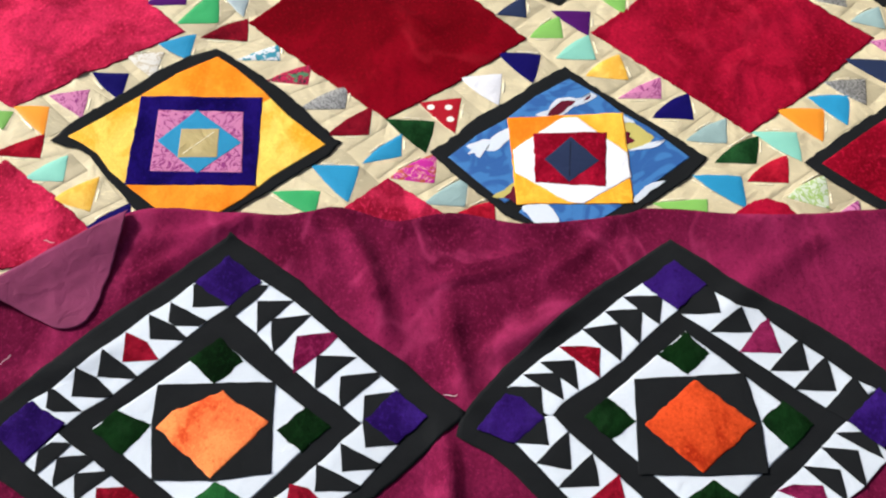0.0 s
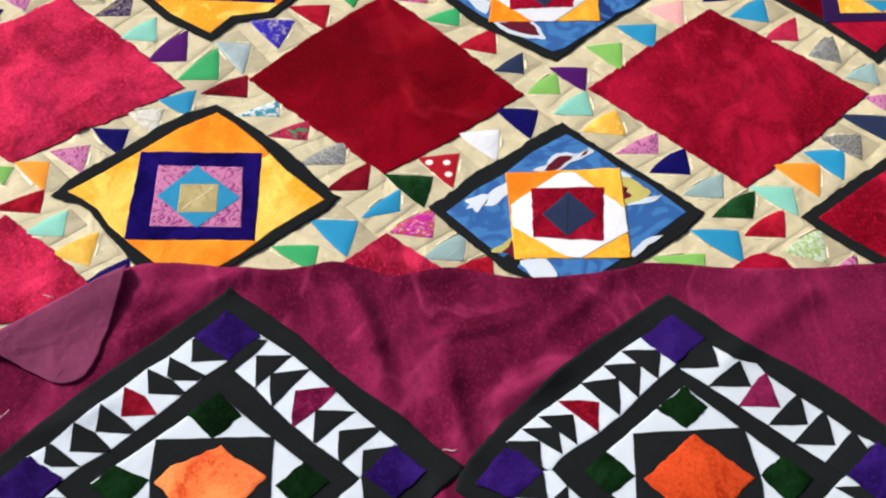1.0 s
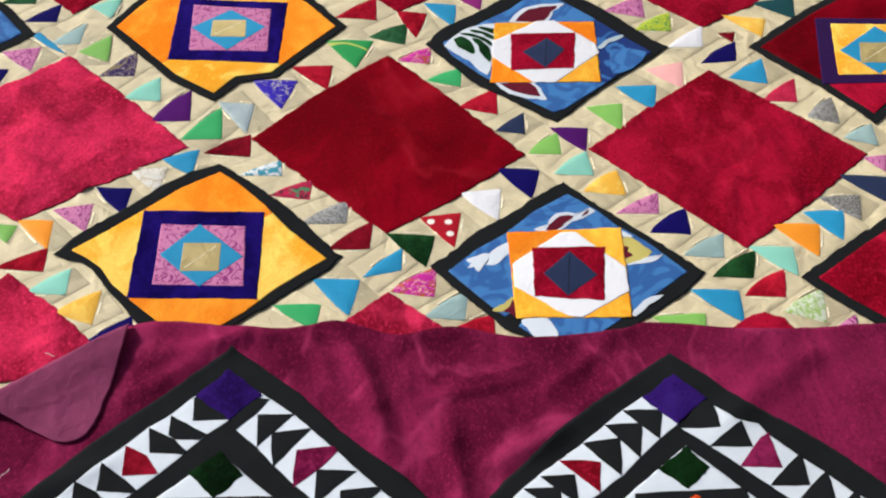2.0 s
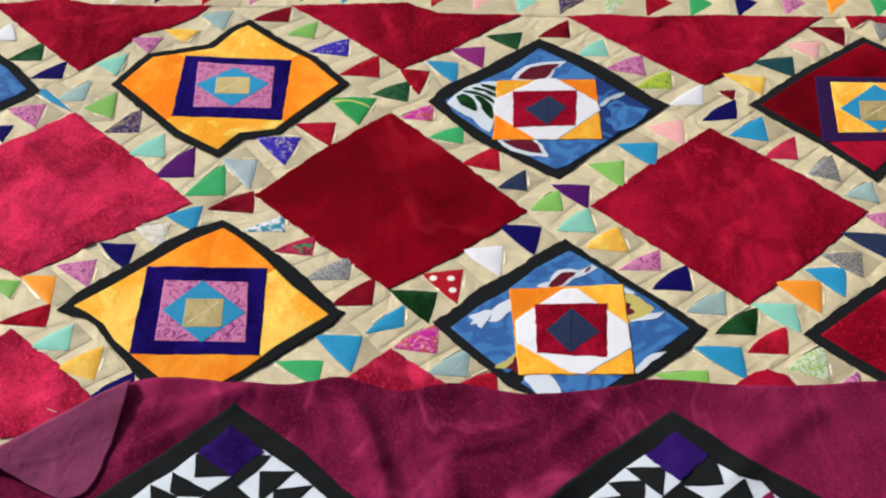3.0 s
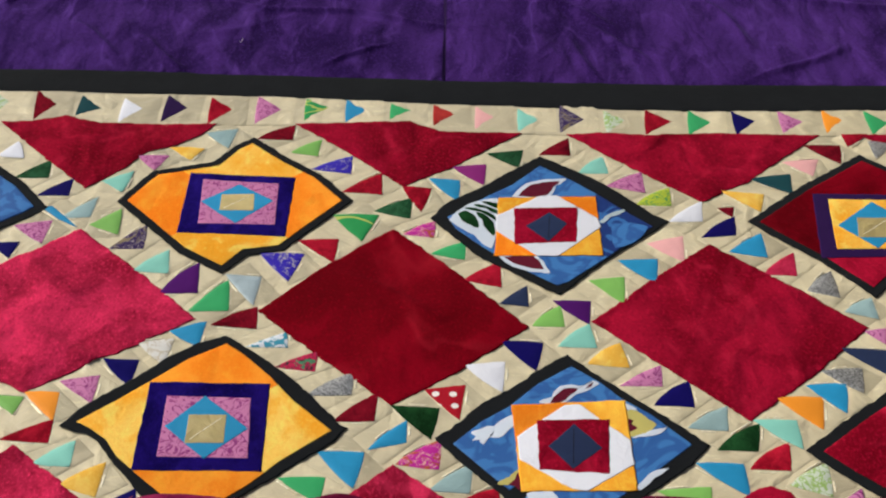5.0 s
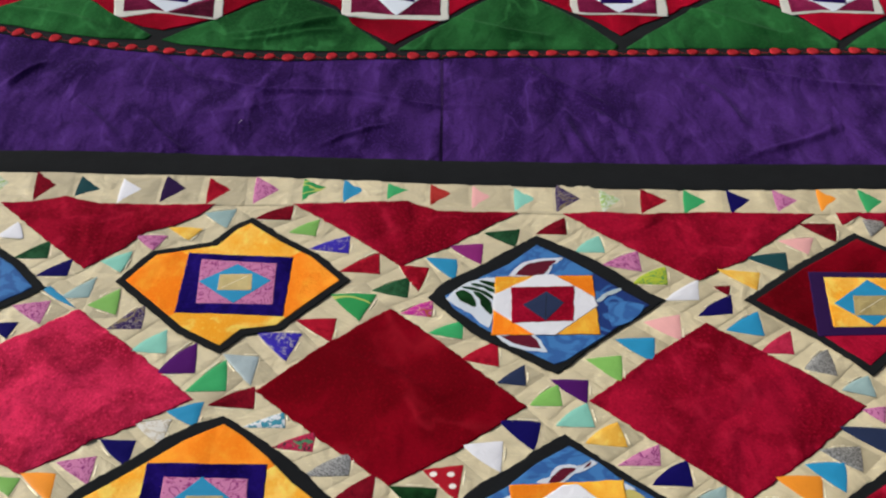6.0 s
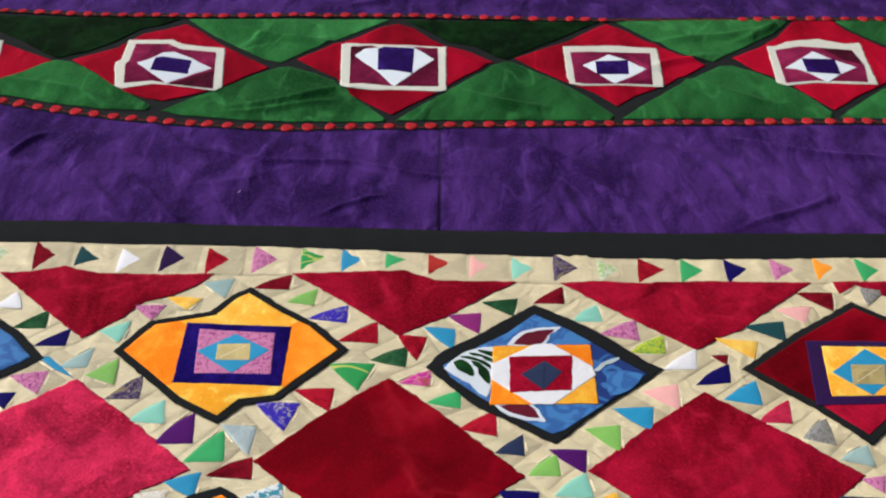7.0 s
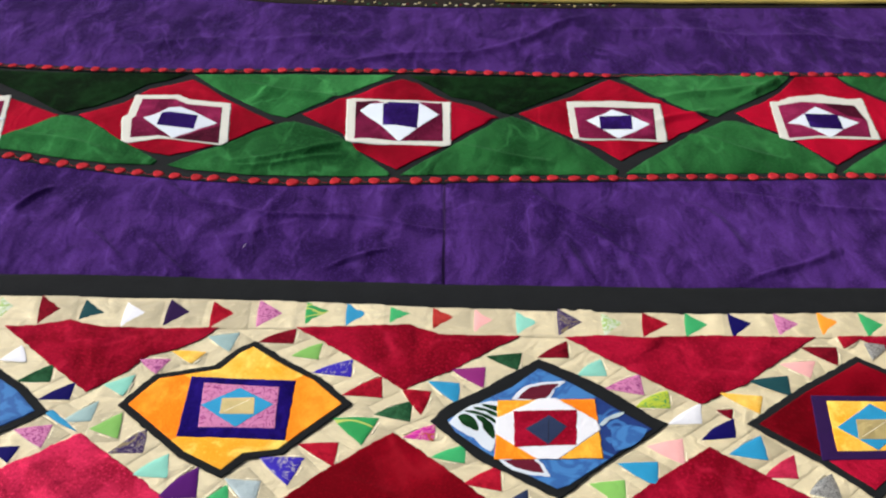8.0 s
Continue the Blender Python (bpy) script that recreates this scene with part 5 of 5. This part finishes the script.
sewn("white_strip", WHITE_COTTON, block, [(-0.0595, 0.9809), (-0.081, 0.9528), (-0.102, 0.9228), (-0.1283, 0.902), (-0.2223, 0.776), (-0.2653, 0.8154), (-0.2098, 0.902), (-0.181, 0.9271), (-0.1519, 0.9575), (-0.127, 0.9885), (-0.1056, 1.013)], 5.6)
sewn("white_strip", WHITE_COTTON, block, [(-0.518, 0.9555), (-0.5029, 0.9417), (-0.4769, 0.9202), (-0.4473, 0.8986), (-0.3092, 0.7723), (-0.2751, 0.8154), (-0.3859, 0.9182), (-0.4095, 0.9381), (-0.4327, 0.9588), (-0.465, 0.9812), (-0.4831, 0.9974)], 5.6)
sewn("triangle_patch", BLACK, block, [(-0.3704, 1.21), (-0.3169, 1.176), (-0.3272, 1.167), (-0.3595, 1.168), (-0.3696, 1.176)], 7.0)
sewn("triangle_patch", BLACK, block, [(-0.397, 1.188), (-0.367, 1.173), (-0.3595, 1.168), (-0.3406, 1.148), (-0.3467, 1.143), (-0.3895, 1.146)], 7.0)
sewn("triangle_patch", CHERRY, block, [(-0.4229, 1.157), (-0.3925, 1.141), (-0.373, 1.112), (-0.4194, 1.108)], 7.0)
sewn("triangle_patch", BLACK, block, [(-0.4486, 1.126), (-0.4125, 1.101), (-0.3971, 1.085), (-0.4029, 1.081), (-0.4488, 1.083)], 7.0)
sewn("triangle_patch", BLACK, block, [(-0.4775, 1.095), (-0.4488, 1.083), (-0.4237, 1.056), (-0.4315, 1.051), (-0.476, 1.052)], 7.0)
sewn("triangle_patch", BLACK, block, [(-0.5077, 1.062), (-0.5001, 1.063), (-0.4581, 1.03), (-0.4942, 1.029), (-0.5059, 1.035)], 7.0)
sewn("triangle_patch", BLACK, block, [(-0.2537, 1.21), (-0.2038, 1.211), (-0.2334, 1.174), (-0.2496, 1.154)], 7.0)
sewn("triangle_patch", BLACK, block, [(-0.2323, 1.179), (-0.1787, 1.187), (-0.2247, 1.122), (-0.2295, 1.145)], 7.0)
sewn("triangle_patch", BERRY, block, [(-0.1964, 1.15), (-0.1484, 1.157), (-0.1421, 1.149), (-0.1613, 1.122), (-0.196, 1.09), (-0.1987, 1.109)], 7.0)
sewn("triangle_patch", BLACK, block, [(-0.1685, 1.119), (-0.1155, 1.116), (-0.1379, 1.094), (-0.1638, 1.065), (-0.1683, 1.068)], 7.0)
sewn("triangle_patch", BLACK, block, [(-0.136, 1.085), (-0.0883, 1.092), (-0.0837, 1.086), (-0.1314, 1.035), (-0.1353, 1.042)], 7.0)
sewn("triangle_patch", BLACK, block, [(-0.1309, 0.9828), (-0.0789, 0.9523), (-0.0856, 0.9448), (-0.1267, 0.9406)], 7.0)
sewn("triangle_patch", BLACK, block, [(-0.1584, 0.9521), (-0.13, 0.9366), (-0.1025, 0.9207), (-0.1104, 0.9137), (-0.1582, 0.9132)], 7.0)
sewn("triangle_patch", CHERRY, block, [(-0.1896, 0.9242), (-0.1666, 0.9179), (-0.1514, 0.9016), (-0.1545, 0.8855), (-0.1912, 0.8901)], 7.0)
sewn("triangle_patch", BLACK, block, [(-0.2194, 0.8952), (-0.167, 0.871), (-0.1788, 0.8482), (-0.2224, 0.8519)], 7.0)
sewn("triangle_patch", BLACK, block, [(-0.243, 0.8592), (-0.1976, 0.8333), (-0.2087, 0.8077), (-0.2487, 0.8149)], 7.0)
sewn("triangle_patch", BLACK, block, [(-0.4788, 0.9616), (-0.4428, 0.9663), (-0.4325, 0.9582), (-0.4508, 0.9394), (-0.4758, 0.9189), (-0.4784, 0.9293)], 7.0)
sewn("triangle_patch", BLACK, block, [(-0.4508, 0.9394), (-0.415, 0.9439), (-0.4084, 0.9368), (-0.4269, 0.9197), (-0.4464, 0.8981), (-0.4535, 0.9353)], 7.0)
sewn("triangle_patch", CHERRY, block, [(-0.4234, 0.919), (-0.3895, 0.9209), (-0.3665, 0.9034), (-0.3918, 0.8681), (-0.4171, 0.8717)], 7.0)
sewn("triangle_patch", BLACK, block, [(-0.3871, 0.8818), (-0.3438, 0.8867), (-0.3805, 0.8379)], 7.0)
sewn("triangle_patch", BLACK, block, [(-0.3488, 0.849), (-0.3091, 0.8521), (-0.3426, 0.8045)], 7.0)
sewn("corner_backing", BLACK, block, [(-0.3434, 1.24), (-0.3154, 1.253), (-0.2938, 1.222), (-0.2917, 1.202), (-0.3394, 1.2)], 7.4)
sewn("corner_backing", BLACK, block, [(-0.2678, 1.239), (-0.2401, 1.237), (-0.2554, 1.211), (-0.2807, 1.183), (-0.2892, 1.207)], 7.4)
sewn("corner_backing", BLACK, block, [(-0.1036, 1.055), (-0.0621, 1.063), (-0.0349, 1.023), (-0.0602, 0.981), (-0.0998, 0.976), (-0.1042, 1.014)], 7.4)
sewn("corner_backing", BLACK, block, [(-0.5028, 0.9719), (-0.4895, 0.9834), (-0.4687, 0.9838), (-0.4646, 0.9805), (-0.4785, 0.9607), (-0.4985, 0.9378), (-0.5024, 0.9402)], 7.4)
velvet_square("corner_patch", VIOLET_VELVET, block, [(-0.2998, 1.29), (-0.2506, 1.244), (-0.2907, 1.201), (-0.342, 1.243)], 8.2)
velvet_square("corner_patch", VIOLET_VELVET, block, [(-0.5252, 1.044), (-0.4769, 1.012), (-0.5173, 0.9536), (-0.5661, 0.9982)], 8.2)
velvet_square("corner_patch", VIOLET_VELVET, block, [(-0.0643, 1.065), (-0.0228, 1.022), (-0.0623, 0.9823), (-0.1015, 1.018)], 8.2)
velvet_square("corner_patch", VIOLET_VELVET, block, [(-0.2686, 0.8058), (-0.2263, 0.7716), (-0.2613, 0.7369), (-0.3037, 0.7715)], 8.2)
sewn("white_diamond", WHITE_COTTON, block, [(-0.2971, 1.144), (-0.1463, 1.008), (-0.273, 0.8581), (-0.4417, 1.006)], 5.6)
velvet_square("green_patch", GREEN_DEEP, block, [(-0.2965, 1.147), (-0.2632, 1.109), (-0.2974, 1.071), (-0.3342, 1.113)], 7.0)
velvet_square("green_patch", GREEN_DEEP, block, [(-0.4166, 1.033), (-0.3688, 1.011), (-0.3997, 0.9659), (-0.4418, 1.003)], 7.0)
velvet_square("green_patch", GREEN_DEEP, block, [(-0.1778, 1.037), (-0.1448, 1.007), (-0.1782, 0.9677), (-0.2115, 1.002)], 7.0)
velvet_square("green_patch", GREEN_VELVET, block, [(-0.2796, 0.9266), (-0.2437, 0.902), (-0.273, 0.859), (-0.3091, 0.8976)], 7.0)
sewn("square_patch", BLACK, block, [(-0.3697, 1.072), (-0.2963, 1.075), (-0.2188, 1.076), (-0.2165, 1.003), (-0.2126, 0.9383), (-0.2838, 0.9279), (-0.3578, 0.9299), (-0.3691, 1.008)], 8.2)
velvet_square("orange_patch", APRICOT, block, [(-0.363, 1.006), (-0.3448, 1.03), (-0.3143, 1.044), (-0.284, 1.063), (-0.2679, 1.045), (-0.2413, 1.028), (-0.2215, 1.013), (-0.2539, 0.9733), (-0.2861, 0.9313)], 9.8)
block = star_block([(0.3128, 1.322), (0.3585, 1.283), (0.3924, 1.246), (0.4056, 1.23), (0.4411, 1.211), (0.4618, 1.197), (0.4953, 1.171), (0.5271, 1.141), (0.5577, 1.108), (0.6165, 1.045), (0.5429, 0.9719), (0.4817, 0.8988), (0.2968, 0.7184), (0.179, 0.8281), (0.1128, 0.9042), (0.0965, 0.9227), (0.0766, 0.9465), (0.0563, 0.9663), (0.0125, 0.994), (0.0185, 1.02), (0.0438, 1.06), (0.0737, 1.101), (0.1192, 1.146), (0.1587, 1.189), (0.1993, 1.228), (0.2402, 1.261), (0.2822, 1.298)])
sewn("white_strip", WHITE_COTTON, block, [(0.2669, 1.242), (0.2365, 1.218), (0.2061, 1.187), (0.1758, 1.158), (0.124, 1.115), (0.0989, 1.09), (0.0787, 1.069), (0.1321, 1.024), (0.1497, 1.046), (0.1701, 1.063), (0.1966, 1.082), (0.23, 1.111), (0.2545, 1.139), (0.285, 1.171), (0.3119, 1.197)], 5.6)
sewn("white_strip", WHITE_COTTON, block, [(0.363, 1.226), (0.3877, 1.2), (0.4175, 1.196), (0.4265, 1.18), (0.4591, 1.148), (0.4907, 1.12), (0.5207, 1.087), (0.5504, 1.066), (0.4952, 1.028), (0.4793, 1.039), (0.4448, 1.069), (0.4177, 1.095), (0.3852, 1.125), (0.3473, 1.159), (0.314, 1.188)], 5.6)
sewn("white_strip", WHITE_COTTON, block, [(0.55, 0.967), (0.5265, 0.9439), (0.5037, 0.9188), (0.4822, 0.9022), (0.3474, 0.7839), (0.3131, 0.8202), (0.4, 0.9161), (0.4345, 0.9475), (0.4613, 0.9757), (0.4958, 1.012), (0.504, 1.018)], 5.6)
sewn("white_strip", WHITE_COTTON, block, [(0.0847, 0.9858), (0.11, 0.954), (0.1354, 0.9208), (0.1502, 0.9039), (0.2633, 0.7841), (0.3065, 0.8202), (0.2386, 0.9043), (0.2087, 0.9399), (0.1791, 0.9711), (0.1515, 1.002), (0.1358, 1.025), (0.1236, 1.024)], 5.6)
sewn("triangle_patch", BLACK, block, [(0.238, 1.218), (0.2914, 1.22), (0.2833, 1.169)], 7.0)
sewn("triangle_patch", BLACK, block, [(0.2117, 1.192), (0.2627, 1.197), (0.2542, 1.137)], 7.0)
sewn("triangle_patch", BLACK, block, [(0.1797, 1.162), (0.2311, 1.171), (0.2276, 1.109)], 7.0)
sewn("triangle_patch", CHERRY, block, [(0.1477, 1.134), (0.178, 1.135), (0.2014, 1.131), (0.198, 1.083)], 7.0)
sewn("triangle_patch", BLACK, block, [(0.1215, 1.109), (0.1671, 1.112), (0.1693, 1.064)], 7.0)
sewn("triangle_patch", BLACK, block, [(0.0989, 1.089), (0.1463, 1.092), (0.1498, 1.049)], 7.0)
sewn("triangle_patch", BLACK, block, [(0.3469, 1.157), (0.3949, 1.198), (0.405, 1.157)], 7.0)
sewn("triangle_patch", BERRY, block, [(0.3828, 1.125), (0.4162, 1.172), (0.4288, 1.181), (0.438, 1.123)], 7.0)
sewn("triangle_patch", BLACK, block, [(0.4175, 1.095), (0.4666, 1.149), (0.4695, 1.096)], 7.0)
sewn("triangle_patch", BLACK, block, [(0.4442, 1.066), (0.4959, 1.121), (0.4987, 1.063)], 7.0)
sewn("triangle_patch", BLACK, block, [(0.4848, 0.9992), (0.5289, 1.001), (0.5381, 0.9607)], 7.0)
sewn("triangle_patch", BLACK, block, [(0.463, 0.9785), (0.5094, 0.9733), (0.5085, 0.9198)], 7.0)
sewn("triangle_patch", BLACK, block, [(0.4363, 0.951), (0.4813, 0.9454), (0.4821, 0.8993)], 7.0)
sewn("triangle_patch", BERRY, block, [(0.4005, 0.9163), (0.4217, 0.9251), (0.4568, 0.9231), (0.4603, 0.8863)], 7.0)
sewn("triangle_patch", BLACK, block, [(0.3753, 0.8875), (0.4143, 0.8795), (0.4182, 0.8417)], 7.0)
sewn("triangle_patch", BLACK, block, [(0.3436, 0.853), (0.3824, 0.8455), (0.3872, 0.8122)], 7.0)
sewn("triangle_patch", BLACK, block, [(0.11, 0.9535), (0.1529, 1.002), (0.1537, 0.9443)], 7.0)
sewn("triangle_patch", BLACK, block, [(0.1352, 0.9195), (0.181, 0.9698), (0.1861, 0.9225)], 7.0)
sewn("triangle_patch", CHERRY, block, [(0.1703, 0.9005), (0.2114, 0.9394), (0.2165, 0.9007)], 7.0)
sewn("triangle_patch", BLACK, block, [(0.1945, 0.861), (0.2352, 0.9053), (0.2413, 0.861)], 7.0)
sewn("triangle_patch", BLACK, block, [(0.2249, 0.8273), (0.2654, 0.8684), (0.2711, 0.8273)], 7.0)
sewn("corner_backing", BLACK, block, [(0.3138, 1.188), (0.3456, 1.242), (0.3626, 1.224), (0.3656, 1.187)], 7.4)
sewn("corner_backing", BLACK, block, [(0.0801, 1.07), (0.122, 1.07), (0.1229, 1.026), (0.1279, 0.9808), (0.0853, 0.9843)], 7.4)
sewn("corner_backing", BLACK, block, [(0.4784, 1.035), (0.5257, 1.088), (0.5393, 1.054), (0.5258, 1.022), (0.5034, 1.016), (0.4927, 1.027)], 7.4)
velvet_square("corner_patch", VIOLET_VELVET, block, [(0.3137, 1.282), (0.3529, 1.239), (0.3098, 1.194), (0.2673, 1.24)], 8.2)
velvet_square("corner_patch", VIOLET_VELVET, block, [(0.0762, 1.06), (0.0962, 1.054), (0.1235, 1.022), (0.0853, 0.983), (0.0387, 1.002), (0.0518, 1.026)], 8.2)
velvet_square("corner_patch", VIOLET_VELVET, block, [(0.5533, 1.068), (0.5848, 1.021), (0.5412, 0.9768), (0.5051, 1.018)], 8.2)
velvet_square("corner_patch", VIOLET_VELVET, block, [(0.3103, 0.8156), (0.3451, 0.783), (0.3021, 0.7482), (0.2675, 0.7832)], 8.2)
sewn("white_diamond", WHITE_COTTON, block, [(0.3159, 1.158), (0.458, 1.011), (0.3153, 0.8703), (0.1754, 1.024)], 5.6)
velvet_square("green_patch", GREEN_DEEP, block, [(0.3171, 1.157), (0.3435, 1.123), (0.3115, 1.087), (0.2753, 1.119)], 7.0)
velvet_square("green_patch", GREEN_DEEP, block, [(0.2052, 1.053), (0.2393, 1.016), (0.2061, 0.9888), (0.1739, 1.022)], 7.0)
velvet_square("green_patch", GREEN_DEEP, block, [(0.427, 1.049), (0.4617, 1.012), (0.4261, 0.9745), (0.3945, 1.017)], 7.0)
velvet_square("green_patch", GREEN_DEEP, block, [(0.3242, 0.9298), (0.3534, 0.9066), (0.3153, 0.8713), (0.2877, 0.9019)], 7.0)
sewn("square_patch", BLACK, block, [(0.2412, 1.08), (0.309, 1.085), (0.3847, 1.091), (0.3954, 1.014), (0.3936, 0.9397), (0.3166, 0.9357), (0.2346, 0.9381), (0.2385, 1.016)], 8.2)
velvet_square("orange_patch", TANGERINE, block, [(0.2492, 1.01), (0.3192, 1.079), (0.3885, 1.011), (0.3134, 0.9391)], 9.8)


# ---- the yellow cloth beyond the cover ----
def yellow_cloth():
    bm = bmesh.new()
    n, m = 46, 12
    rows = []
    for i in range(n + 1):
        x = 0.15 + 1.35 * i / n
        row = []
        for j in range(m + 1):
            f = j / m
            y = along(YELLOW_EDGE, x) + 0.004 * noise.noise(Vector((x * 6, 0, 0))) + 0.5 * max(0.0, f - 0.1) / 0.9
            z = 0.006 + 0.012 * math.sin(min(1.0, f / 0.3) * math.pi / 2) + 0.004 * noise.noise(Vector((x * 5, y * 5, 3)))
            row.append(bm.verts.new((x, y - 0.006 * math.sin(min(1, f / 0.1) * math.pi), z)))
        rows.append(row)
    for r, q in zip(rows, rows[1:]):
        for j in range(m):
            bm.faces.new((r[j], q[j], q[j + 1], r[j + 1]))
    ob = linked("folded_cloth", bm, YELLOW_CLOTH)
    tagged(ob, "folded plain yellow cotton cloth beside the purple border", "cloth")


yellow_cloth()


# ---- loose bits of thread on the cloths ----
def thread(x, y, turn, length, field, colour_words):
    bm = bmesh.new()
    c, sn = math.cos(radians(turn)), math.sin(radians(turn))
    rows = []
    for i in range(9):
        u = length * (i / 8 - 0.5)
        v = 0.0010 * math.sin(i * 0.8)
        px, py = x + c * u - sn * v, y + sn * u + c * v
        z = field(px, py) + 0.0042
        rows.append([bm.verts.new((px + 0.0006 * math.cos(a) * -sn, py + 0.0006 * math.cos(a) * c, z + 0.0006 * math.sin(a))) for a in (0, 1.57, 3.14, 4.71)])
    for r, q in zip(rows, rows[1:]):
        for j in range(4):
            bm.faces.new((r[j], q[j], q[(j + 1) % 4], r[(j + 1) % 4]))
    bm.faces.new(rows[0])
    bm.faces.new(rows[-1][::-1])
    tagged(linked("loose_thread", bm, THREAD), "short loose white thread lying on " + colour_words, "thread", "loose threads")


thread(-0.556, 1.323, -15, 0.016, lie, "red velvet")
thread(0.006, 1.054, -10, 0.018, drape, "black binding")
thread(-0.451, 2.704, 80, 0.016, lie, "purple velvet")
thread(-0.572, 1.110, 60, 0.020, drape, "maroon velvet")
